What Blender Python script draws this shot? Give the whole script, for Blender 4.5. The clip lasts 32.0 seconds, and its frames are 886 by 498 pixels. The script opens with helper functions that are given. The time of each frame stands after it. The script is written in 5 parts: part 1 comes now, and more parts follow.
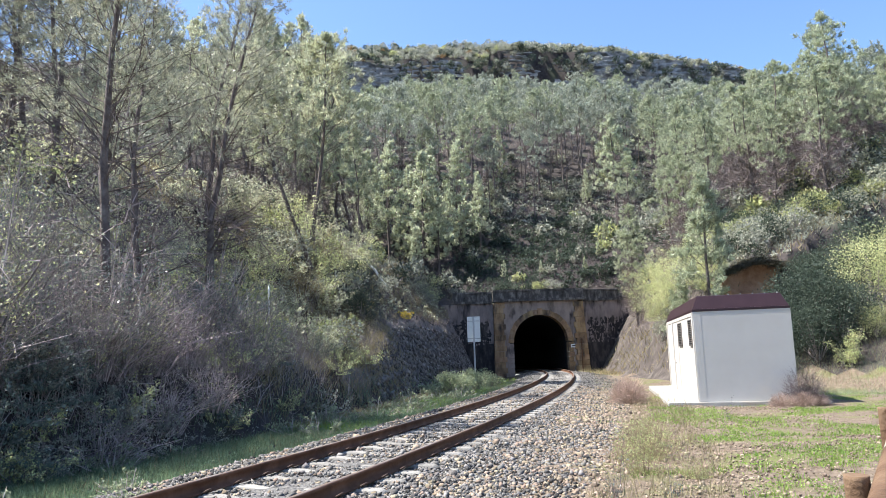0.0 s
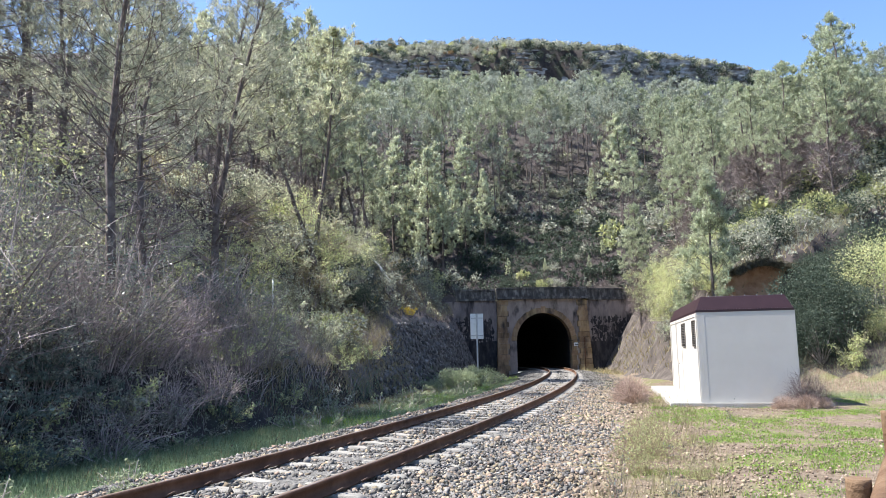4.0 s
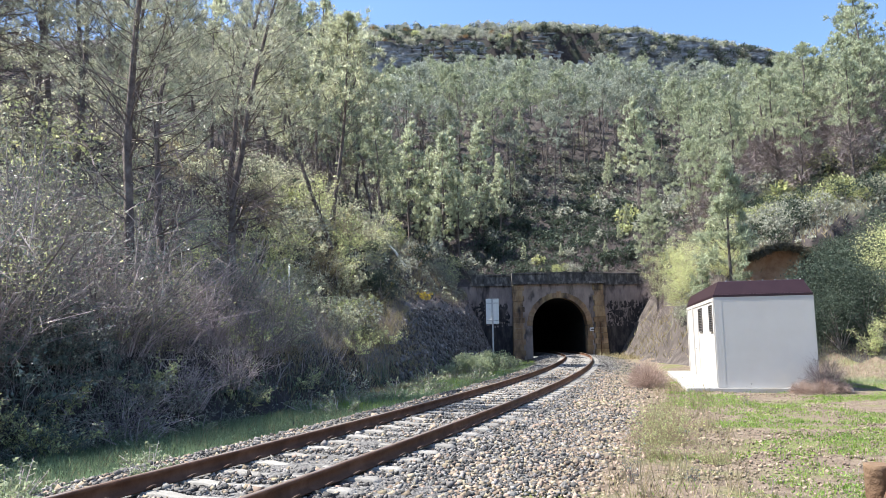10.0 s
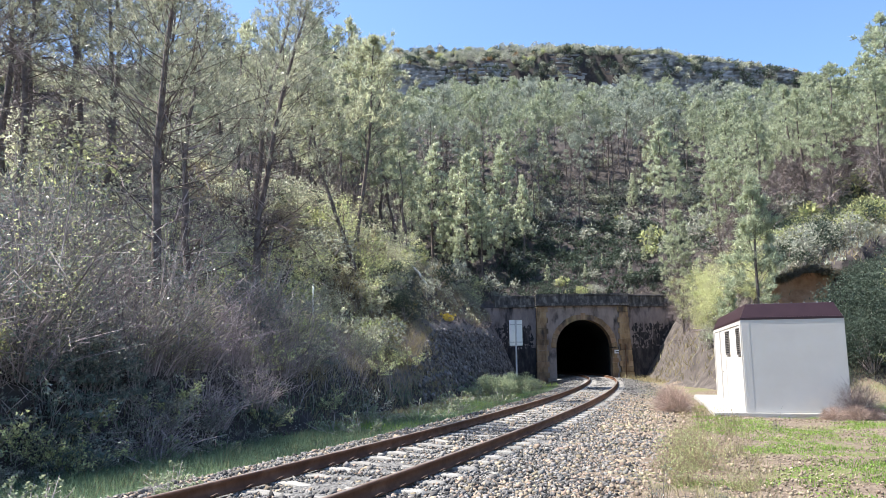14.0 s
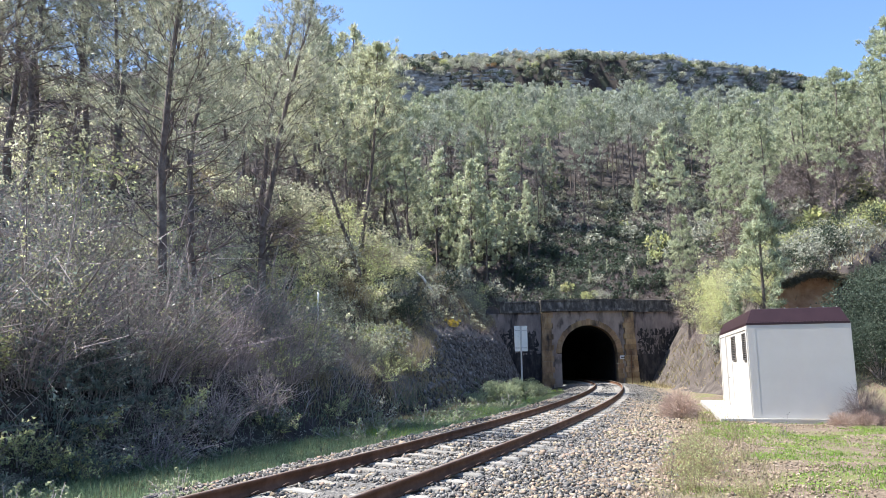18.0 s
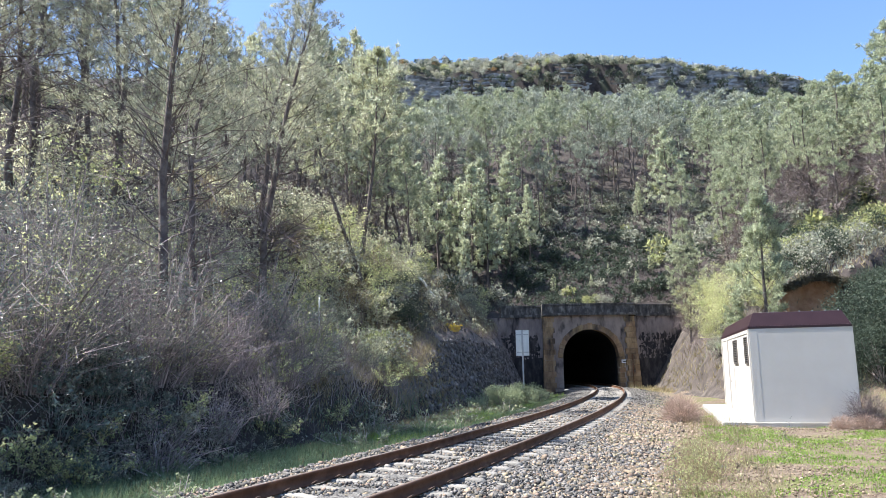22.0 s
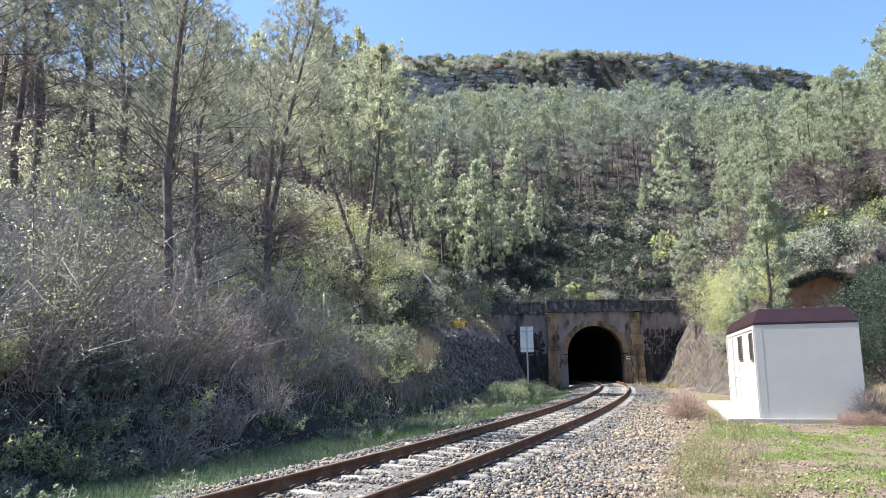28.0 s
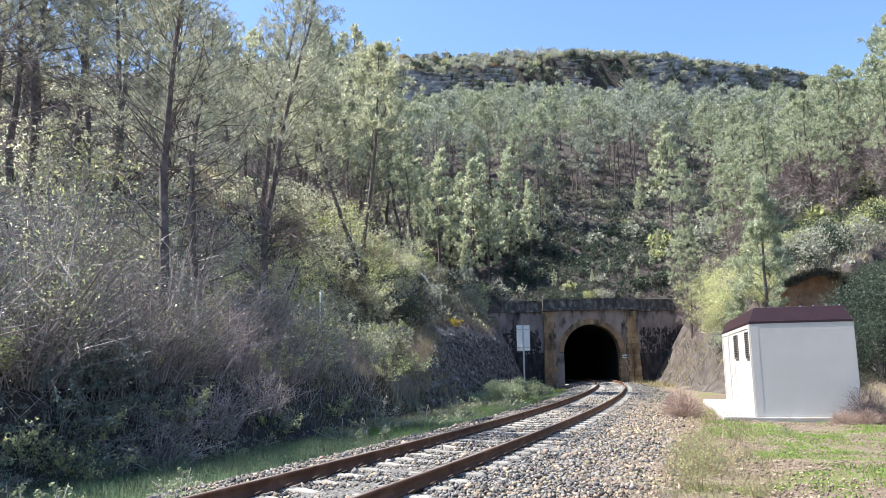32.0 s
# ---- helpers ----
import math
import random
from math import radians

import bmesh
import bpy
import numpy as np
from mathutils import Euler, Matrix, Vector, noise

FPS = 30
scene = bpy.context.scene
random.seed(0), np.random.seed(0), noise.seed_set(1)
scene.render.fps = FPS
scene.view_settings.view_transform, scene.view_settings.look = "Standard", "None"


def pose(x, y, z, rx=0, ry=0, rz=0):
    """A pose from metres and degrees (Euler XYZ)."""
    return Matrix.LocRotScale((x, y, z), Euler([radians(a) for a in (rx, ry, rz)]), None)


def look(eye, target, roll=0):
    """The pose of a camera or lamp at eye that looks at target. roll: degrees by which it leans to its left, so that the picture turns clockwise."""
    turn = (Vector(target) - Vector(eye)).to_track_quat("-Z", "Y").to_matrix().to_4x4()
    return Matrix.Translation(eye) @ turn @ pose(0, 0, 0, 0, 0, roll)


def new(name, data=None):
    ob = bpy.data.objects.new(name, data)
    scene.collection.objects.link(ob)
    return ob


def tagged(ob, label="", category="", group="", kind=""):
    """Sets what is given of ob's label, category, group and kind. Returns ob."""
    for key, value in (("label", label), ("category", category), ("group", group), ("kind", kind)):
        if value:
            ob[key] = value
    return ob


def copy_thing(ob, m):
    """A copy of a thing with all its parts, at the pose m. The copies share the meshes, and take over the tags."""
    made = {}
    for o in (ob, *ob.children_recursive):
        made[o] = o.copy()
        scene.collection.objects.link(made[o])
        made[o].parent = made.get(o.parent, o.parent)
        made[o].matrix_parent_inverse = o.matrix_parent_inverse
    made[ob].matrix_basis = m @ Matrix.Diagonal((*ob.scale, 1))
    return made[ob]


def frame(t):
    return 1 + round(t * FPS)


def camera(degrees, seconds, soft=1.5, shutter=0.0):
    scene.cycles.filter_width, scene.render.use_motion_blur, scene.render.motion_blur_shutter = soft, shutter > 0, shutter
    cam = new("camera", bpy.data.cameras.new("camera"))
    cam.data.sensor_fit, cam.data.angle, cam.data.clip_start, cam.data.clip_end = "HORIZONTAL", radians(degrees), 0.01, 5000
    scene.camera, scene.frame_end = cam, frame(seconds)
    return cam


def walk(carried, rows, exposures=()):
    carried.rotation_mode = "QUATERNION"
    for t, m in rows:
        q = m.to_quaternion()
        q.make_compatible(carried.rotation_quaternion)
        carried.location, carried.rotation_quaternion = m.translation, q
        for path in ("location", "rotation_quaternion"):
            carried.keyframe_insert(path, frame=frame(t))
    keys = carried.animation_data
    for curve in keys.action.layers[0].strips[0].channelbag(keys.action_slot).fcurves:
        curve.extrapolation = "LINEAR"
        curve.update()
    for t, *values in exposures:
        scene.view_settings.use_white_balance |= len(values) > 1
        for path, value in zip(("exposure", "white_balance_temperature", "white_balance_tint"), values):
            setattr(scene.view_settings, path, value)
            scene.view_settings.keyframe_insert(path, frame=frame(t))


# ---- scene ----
# ---- camera: held by hand on one spot beside the line, it only sways ----
cam = camera(62.78, 32.0, soft=0.75)
EYE = (0.0, 0.0, 1.4)
walk(cam, [
    (0, pose(*EYE, 98.193, 1.911, -3.735)),
    (0.5, pose(*EYE, 97.724, 1.682, -3.929)),
    (1, pose(*EYE, 97.388, 1.494, -4.333)),
    (1.5, pose(*EYE, 97.281, 1.278, -4.540)),
    (2, pose(*EYE, 97.412, 1.202, -4.460)),
    (2.5, pose(*EYE, 97.582, 1.236, -4.161)),
    (3, pose(*EYE, 97.767, 1.248, -3.877)),
    (3.5, pose(*EYE, 97.873, 1.203, -3.675)),
    (5.5, pose(*EYE, 98.079, 0.460, -3.141)),
    (6, pose(*EYE, 98.176, 0.530, -3.094)),
    (6.5, pose(*EYE, 98.245, 0.567, -3.110)),
    (7, pose(*EYE, 98.260, 0.716, -3.061)),
    (7.5, pose(*EYE, 98.119, 0.896, -3.048)),
    (8, pose(*EYE, 97.834, 1.050, -3.070)),
    (8.5, pose(*EYE, 97.386, 1.131, -3.111)),
    (9, pose(*EYE, 96.946, 1.126, -3.016)),
    (9.5, pose(*EYE, 96.713, 1.058, -2.734)),
    (10, pose(*EYE, 96.778, 0.969, -2.290)),
    (10.5, pose(*EYE, 97.050, 0.885, -1.808)),
    (11, pose(*EYE, 97.367, 0.801, -1.397)),
    (11.5, pose(*EYE, 97.638, 0.738, -1.125)),
    (12, pose(*EYE, 97.874, 0.702, -0.888)),
    (12.5, pose(*EYE, 98.092, 0.625, -0.724)),
    (13, pose(*EYE, 98.292, 0.579, -0.611)),
    (13.5, pose(*EYE, 98.419, 0.554, -0.548)),
    (14, pose(*EYE, 98.452, 0.534, -0.491)),
    (14.5, pose(*EYE, 98.456, 0.560, -0.404)),
    (16.5, pose(*EYE, 98.764, 0.642, -0.169)),
    (17, pose(*EYE, 98.834, 0.558, -0.166)),
    (17.5, pose(*EYE, 98.884, 0.602, -0.144)),
    (18, pose(*EYE, 98.914, 0.647, -0.098)),
    (18.5, pose(*EYE, 98.969, 0.721, -0.061)),
    (19, pose(*EYE, 99.032, 0.779, -0.035)),
    (19.5, pose(*EYE, 99.109, 0.831, -0.042)),
    (20, pose(*EYE, 99.161, 0.877, -0.058)),
    (20.5, pose(*EYE, 99.208, 0.838, -0.060)),
    (21, pose(*EYE, 99.229, 0.870, -0.057)),
    (21.5, pose(*EYE, 99.270, 0.813, -0.020)),
    (22, pose(*EYE, 99.272, 0.815, 0.017)),
    (22.5, pose(*EYE, 99.265, 0.792, 0.066)),
    (23, pose(*EYE, 99.201, 0.789, 0.128)),
    (23.5, pose(*EYE, 99.141, 0.790, 0.182)),
    (24, pose(*EYE, 99.092, 0.840, 0.251)),
    (24.5, pose(*EYE, 99.073, 0.800, 0.312)),
    (25, pose(*EYE, 99.065, 0.783, 0.381)),
    (25.5, pose(*EYE, 99.066, 0.778, 0.437)),
    (27.5, pose(*EYE, 99.059, 0.776, 0.426)),
    (28, pose(*EYE, 99.010, 0.873, 0.365)),
    (28.5, pose(*EYE, 98.953, 0.945, 0.309)),
    (29, pose(*EYE, 98.900, 0.960, 0.248)),
    (29.5, pose(*EYE, 98.890, 0.986, 0.197)),
    (30, pose(*EYE, 98.887, 0.979, 0.143)),
    (30.5, pose(*EYE, 98.898, 0.898, 0.088)),
    (31, pose(*EYE, 98.931, 0.841, 0.075)),
    (31.5, pose(*EYE, 98.934, 0.824, 0.074)),
    (32, pose(*EYE, 98.891, 0.831, 0.089)),
], exposures=[(0.0, 1.42, 6140, 10), (6.0, 1.42, 6140, 10), (14.0, 1.46, 6140, 10), (32.0, 1.46, 6140, 10)])

# ---- world, sun ----
SUN_AZ, SUN_EL = radians(-81), radians(57)
TO_SUN = Vector((math.sin(SUN_AZ) * math.cos(SUN_EL), math.cos(SUN_AZ) * math.cos(SUN_EL), math.sin(SUN_EL)))
world = bpy.data.worlds.new("sky")
scene.world = world
world.use_nodes = True
wn = world.node_tree.nodes
sky = wn.new("ShaderNodeTexSky")
sky.sky_type, sky.sun_disc = "NISHITA", False
sky.sun_elevation, sky.sun_rotation = SUN_EL, SUN_AZ
sky.air_density, sky.dust_density, sky.ozone_density = 1.0, 0.7, 4.5
wn["Background"].inputs["Strength"].default_value = 0.1
world.node_tree.links.new(sky.outputs[0], wn["Background"].inputs["Color"])
sun = new("sun", bpy.data.lights.new("sun", "SUN"))
sun.data.energy, sun.data.angle, sun.data.color = 5.0, radians(0.55), (1.0, 0.93, 0.82)
sun.matrix_world = look(TO_SUN * 100, (0, 0, 0))


# ---- materials ----
def mat(name, colours, scale=4.0, rough=0.8, metal=0.0, bump=0.0, bump_scale=30.0, vary="", amount=0.25,
        through_light=0.0, spec=0.3, detail=6.0, stain=None, coords="Object", stretch=1.0):
    """A node material: noise between the colours, grain relief, and value shifts by piece ('object' or 'island')."""
    m = bpy.data.materials.new(name)
    m.use_nodes = True
    nt = m.node_tree
    n, l = nt.nodes, nt.links
    b = n["Principled BSDF"]
    b.inputs["Roughness"].default_value, b.inputs["Metallic"].default_value = rough, metal
    b.inputs["Specular IOR Level"].default_value = spec
    tc = n.new("ShaderNodeTexCoord")
    place = n.new("ShaderNodeMapping")
    place.inputs["Scale"].default_value = (1, 1, stretch)
    l.new(tc.outputs[coords], place.inputs["Vector"])
    tex = n.new("ShaderNodeTexNoise")
    tex.inputs["Scale"].default_value, tex.inputs["Detail"].default_value, tex.inputs["Roughness"].default_value = scale, detail, 0.62
    l.new(place.outputs[0], tex.inputs["Vector"])
    ramp = n.new("ShaderNodeValToRGB")
    els = ramp.color_ramp.elements
    k = len(colours)
    while len(els) < k:
        els.new(0.5)
    for i, c in enumerate(colours):
        els[i].position = 0.3 + 0.4 * i / max(1, k - 1)
        els[i].color = (*c, 1)
    l.new(tex.outputs["Fac"], ramp.inputs["Fac"])
    out = ramp.outputs["Color"]
    if stain:
        colour, s_scale, lo, hi = stain
        t2 = n.new("ShaderNodeTexNoise")
        t2.inputs["Scale"].default_value, t2.inputs["Detail"].default_value = s_scale, 5.0
        l.new(place.outputs[0], t2.inputs["Vector"])
        mr = n.new("ShaderNodeMapRange")
        mr.inputs["From Min"].default_value, mr.inputs["From Max"].default_value = lo, hi
        l.new(t2.outputs["Fac"], mr.inputs["Value"])
        mx = n.new("ShaderNodeMix")
        mx.data_type = "RGBA"
        l.new(mr.outputs["Result"], mx.inputs["Factor"])
        l.new(out, mx.inputs["A"])
        mx.inputs["B"].default_value = (*colour, 1)
        out = mx.outputs["Result"]
    if vary:
        src = n.new("ShaderNodeObjectInfo").outputs["Random"] if vary == "object" else n.new("ShaderNodeNewGeometry").outputs["Random Per Island"]
        mr = n.new("ShaderNodeMapRange")
        mr.inputs["To Min"].default_value, mr.inputs["To Max"].default_value = 1 - amount, 1 + amount
        l.new(src, mr.inputs["Value"])
        hsv = n.new("ShaderNodeHueSaturation")
        l.new(mr.outputs["Result"], hsv.inputs["Value"])
        hm = n.new("ShaderNodeMapRange")
        hm.inputs["To Min"].default_value, hm.inputs["To Max"].default_value = 0.5 - amount * 0.05, 0.5 + amount * 0.05
        fr = n.new("ShaderNodeMath")
        fr.operation = "FRACT"
        ml = n.new("ShaderNodeMath")
        ml.operation = "MULTIPLY"
        ml.inputs[1].default_value = 7.31
        l.new(src, ml.inputs[0])
        l.new(ml.outputs[0], fr.inputs[0])
        l.new(fr.outputs[0], hm.inputs["Value"])
        l.new(hm.outputs["Result"], hsv.inputs["Hue"])
        l.new(out, hsv.inputs["Color"])
        out = hsv.outputs["Color"]
    l.new(out, b.inputs["Base Color"])
    if bump:
        t3 = n.new("ShaderNodeTexNoise")
        t3.inputs["Scale"].default_value, t3.inputs["Detail"].default_value = bump_scale, 8.0
        l.new(place.outputs[0], t3.inputs["Vector"])
        bp = n.new("ShaderNodeBump")
        bp.inputs["Strength"].default_value, bp.inputs["Distance"].default_value = bump, 0.05
        l.new(t3.outputs["Fac"], bp.inputs["Height"])
        l.new(bp.outputs["Normal"], b.inputs["Normal"])
    if through_light:
        tr = n.new("ShaderNodeBsdfTranslucent")
        l.new(out, tr.inputs["Color"])
        ms = n.new("ShaderNodeMixShader")
        ms.inputs["Fac"].default_value = through_light
        l.new(b.outputs[0], ms.inputs[1])
        l.new(tr.outputs[0], ms.inputs[2])
        l.new(ms.outputs[0], n["Material Output"].inputs["Surface"])
    return m


M = {
    "earth": mat("earth", [(0.092, 0.0676, 0.0507), (0.184, 0.141, 0.104), (0.269, 0.216, 0.162)], 7.0, 0.95, bump=0.9, bump_scale=40, detail=12, stain=((0.15, 0.16, 0.06), 0.7, 0.5, 0.62)),
    # pine litter, with the purple shade under the trees painted into its tones
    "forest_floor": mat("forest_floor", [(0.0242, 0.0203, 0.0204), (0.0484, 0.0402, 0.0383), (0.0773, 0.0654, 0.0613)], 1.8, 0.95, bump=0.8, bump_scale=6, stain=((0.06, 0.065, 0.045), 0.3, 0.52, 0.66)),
    "ballast_bed": mat("ballast_bed", [(0.05, 0.048, 0.046), (0.13, 0.125, 0.12), (0.26, 0.25, 0.235)], 16, 0.95, bump=1.0, bump_scale=22),
    "stone": mat("ballast_stone", [(0.0771, 0.073, 0.0701), (0.2, 0.188, 0.175)], 7, 0.9, bump=0.3, bump_scale=40, vary="island", amount=0.75),
    "tan_stone": mat("tan_stone", [(0.192, 0.145, 0.104), (0.307, 0.25, 0.185)], 9, 0.9, bump=0.3, bump_scale=40, vary="island", amount=0.5),
    "rust": mat("rusted_rail_steel", [(0.075, 0.036, 0.022), (0.13, 0.065, 0.038), (0.2, 0.11, 0.07)], 3, 0.75, 0.2, bump=0.15, bump_scale=60, detail=9),
    "rail_top": mat("worn_rail_head", [(0.22, 0.14, 0.1), (0.4, 0.34, 0.3)], 1.2, 0.42, 0.6),
    "sleeper": mat("sleeper_concrete", [(0.184, 0.175, 0.161), (0.313, 0.294, 0.267)], 5, 0.9, bump=0.3, bump_scale=50, vary="object", amount=0.2),
    "clip": mat("clip_steel", [(0.05, 0.035, 0.03), (0.12, 0.08, 0.06)], 20, 0.6, 0.5),
    "white": mat("white_render", [(0.512, 0.487, 0.451), (0.549, 0.526, 0.492)], 1.4, 0.75, bump=0.08, bump_scale=60, stain=((0.58, 0.54, 0.48), 0.9, 0.6, 0.8)),
    "roof": mat("maroon_sheet", [(0.0272, 0.013, 0.0176), (0.0389, 0.0194, 0.0245)], 2.5, 0.45, bump=0.05),
    "concrete": mat("pad_concrete", [(0.319, 0.312, 0.293), (0.395, 0.383, 0.357)], 3, 0.9, bump=0.3, stain=((0.36, 0.33, 0.28), 1.1, 0.52, 0.7)),
    "louvre": mat("louvre_metal", [(0.16, 0.15, 0.14), (0.22, 0.2, 0.19)], 8, 0.5, 0.3),
    "dark": mat("dark_void", [(0.02, 0.02, 0.022), (0.03, 0.03, 0.03)], 5, 0.9),
    "ashlar": mat("ochre_ashlar", [(0.17, 0.115, 0.068), (0.31, 0.21, 0.12), (0.4, 0.3, 0.19)], 2.2, 0.92, bump=0.5, bump_scale=24, vary="object", amount=0.2, stain=((0.06, 0.05, 0.045), 1.2, 0.52, 0.68), stretch=0.4),
    "plaster": mat("aged_plaster", [(0.184, 0.152, 0.137), (0.313, 0.258, 0.23), (0.396, 0.331, 0.284)], 1.7, 0.95, bump=0.4, bump_scale=18, stain=((0.05, 0.045, 0.044), 1.3, 0.54, 0.66), stretch=0.4),
    "soot_wall": mat("pink_grey_plaster", [(0.15, 0.125, 0.12), (0.26, 0.215, 0.2), (0.36, 0.295, 0.265)], 1.6, 0.95, bump=0.4, bump_scale=18, stain=((0.035, 0.033, 0.037), 1.5, 0.5, 0.64), stretch=0.35),
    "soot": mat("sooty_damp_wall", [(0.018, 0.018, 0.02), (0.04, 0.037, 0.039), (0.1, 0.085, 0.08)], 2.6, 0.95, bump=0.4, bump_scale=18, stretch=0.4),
    "dead_wood": mat("dead_branch", [(0.17, 0.135, 0.13), (0.33, 0.275, 0.265)], 3, 0.9, vary="island", amount=0.4),
    "parapet": mat("lichen_parapet", [(0.04, 0.038, 0.037), (0.1, 0.094, 0.09), (0.3, 0.28, 0.25)], 3.2, 0.95, bump=0.5, bump_scale=20, detail=9, stretch=0.5),
    "lining": mat("tunnel_lining", [(0.03, 0.029, 0.028), (0.06, 0.057, 0.055)], 1.5, 0.95, bump=0.4),
    "pitching": mat("dark_stone_pitching", [(0.07, 0.065, 0.062), (0.14, 0.125, 0.115), (0.22, 0.19, 0.17)], 2.5, 0.95, bump=0.8, bump_scale=9),
    "wall_stone": mat("pitching_stone", [(0.06, 0.056, 0.055), (0.13, 0.12, 0.115), (0.26, 0.245, 0.235)], 4, 0.95, bump=0.6, bump_scale=12, vary="island", amount=0.6),
    "rock": mat("cut_rock", [(0.0297, 0.0251, 0.0231), (0.0792, 0.066, 0.0594), (0.132, 0.114, 0.102)], 2.2, 0.95, bump=1.0, bump_scale=9, detail=12, stretch=0.3),
    "cliff": mat("limestone_cliff", [(0.158, 0.158, 0.165), (0.328, 0.323, 0.323), (0.51, 0.498, 0.481)], 0.8, 0.95, bump=0.9, bump_scale=2.5, detail=9, stretch=2.2, stain=((0.1, 0.1, 0.095), 0.3, 0.5, 0.62)),
    "clay": mat("red_clay", [(0.22, 0.11, 0.06), (0.4, 0.22, 0.125), (0.52, 0.33, 0.21)], 1.4, 0.95, bump=1.0, bump_scale=6),
    "bark": mat("pine_bark", [(0.07, 0.055, 0.05), (0.14, 0.115, 0.105), (0.22, 0.19, 0.175)], 5, 0.95, bump=0.8, bump_scale=16),
    "twig": mat("grey_twig", [(0.218, 0.184, 0.178), (0.46, 0.402, 0.385)], 3, 0.85, vary="island", amount=0.5),
    "needle": mat("pine_needle", [(0.231, 0.237, 0.164), (0.363, 0.363, 0.257)], 0.6, 0.42, vary="island", amount=0.55, through_light=0.4, spec=0.4),
    "needle_grey": mat("grey_pine_needle", [(0.275, 0.286, 0.211), (0.418, 0.424, 0.318)], 0.6, 0.42, vary="island", amount=0.55, through_light=0.4, spec=0.4),
    "needle_lime": mat("yellow_green_leaf", [(0.33, 0.358, 0.165), (0.484, 0.501, 0.242)], 0.6, 0.45, vary="island", amount=0.5, through_light=0.55),
    "needle_silver": mat("silver_pine_needle", [(0.421, 0.457, 0.308), (0.6, 0.62, 0.449)], 0.6, 0.4, vary="island", amount=0.55, through_light=0.3, spec=0.5),
    "needle_far": mat("hill_pine_needle", [(0.265, 0.302, 0.194), (0.397, 0.428, 0.294)], 0.6, 0.45, vary="island", amount=0.5, through_light=0.35, spec=0.4),
    "needle_far_grey": mat("hill_grey_needle", [(0.26, 0.29, 0.228), (0.385, 0.41, 0.336)], 0.6, 0.45, vary="island", amount=0.5, through_light=0.35, spec=0.4),
    "leaf": mat("shrub_leaf", [(0.262, 0.279, 0.226), (0.428, 0.433, 0.355)], 0.8, 0.48, vary="island", amount=0.6, through_light=0.5, spec=0.3),
    "leaf_dark": mat("dark_leaf", [(0.11, 0.16, 0.138), (0.209, 0.248, 0.206)], 0.8, 0.34, vary="island", amount=0.5, through_light=0.4, spec=0.6),
    "leaf_rust": mat("autumn_leaf", [(0.22, 0.12, 0.05), (0.28, 0.19, 0.08)], 0.8, 0.6, vary="island", amount=0.4, through_light=0.35),
    "needle_fresh": mat("fresh_pine_needle", [(0.315, 0.357, 0.233), (0.473, 0.504, 0.347)], 0.6, 0.42, vary="island", amount=0.5, through_light=0.4, spec=0.4),
    "leaf_pale": mat("pale_olive_leaf", [(0.417, 0.424, 0.279), (0.638, 0.638, 0.449)], 0.8, 0.48, vary="island", amount=0.5, through_light=0.5, spec=0.35),
    "leaf_oak": mat("evergreen_oak_leaf", [(0.045, 0.065, 0.048), (0.1, 0.125, 0.09)], 0.8, 0.55, vary="island", amount=0.55, through_light=0.3, spec=0.2),
    "herb_green": mat("blue_green_herb", [(0.14, 0.21, 0.13), (0.25, 0.33, 0.2)], 0.7, 0.5, vary="island", amount=0.45, through_light=0.45),
    "needle_pale": mat("pale_pine_needle", [(0.42, 0.436, 0.283), (0.599, 0.604, 0.423)], 0.6, 0.4, vary="island", amount=0.5, through_light=0.4, spec=0.5),
    "leaf_fresh": mat("fresh_spring_leaf", [(0.443, 0.474, 0.228), (0.653, 0.671, 0.358)], 0.8, 0.42, vary="island", amount=0.55, through_light=0.55, spec=0.4),
    # brushwood toned dark to carry the slope's shade in its colour
    "brush": mat("mauve_brushwood", [(0.0875, 0.0684, 0.0704), (0.196, 0.159, 0.158)], 2, 0.9, vary="island", amount=0.5),
    "flower": mat("yellow_bloom", [(0.6, 0.42, 0.03), (0.7, 0.55, 0.08)], 0.8, 0.6, vary="island", amount=0.3, through_light=0.3),
    "grass": mat("green_grass", [(0.13, 0.2, 0.12), (0.23, 0.3, 0.17)], 0.5, 0.6, vary="island", amount=0.4, through_light=0.5),
    "meadow": mat("bright_short_grass", [(0.161, 0.265, 0.0517), (0.287, 0.402, 0.092)], 0.5, 0.6, vary="island", amount=0.4, through_light=0.45),
    "straw": mat("dry_grass", [(0.24, 0.2, 0.11), (0.38, 0.33, 0.2)], 0.5, 0.7, vary="island", amount=0.35, through_light=0.35),
    "sage": mat("grey_green_herb", [(0.26, 0.31, 0.19), (0.4, 0.44, 0.28)], 0.7, 0.7, vary="island", amount=0.35, through_light=0.45),
    "sign_back": mat("sign_back", [(0.72, 0.72, 0.7), (0.8, 0.8, 0.78)], 3, 0.5, 0.0, stain=((0.5, 0.48, 0.43), 2.0, 0.58, 0.78)),
    "galva": mat("galvanised", [(0.4, 0.4, 0.4), (0.55, 0.55, 0.55)], 6, 0.5, 0.4),
    "timber": mat("treated_timber", [(0.0648, 0.0374, 0.0216), (0.122, 0.072, 0.0418), (0.18, 0.119, 0.072)], 3.0, 0.8, bump=0.4, bump_scale=25, detail=9),
    "timber_pale": mat("weathered_timber", [(0.25, 0.215, 0.175), (0.36, 0.32, 0.27)], 5.0, 0.85, bump=0.4, bump_scale=25),
}


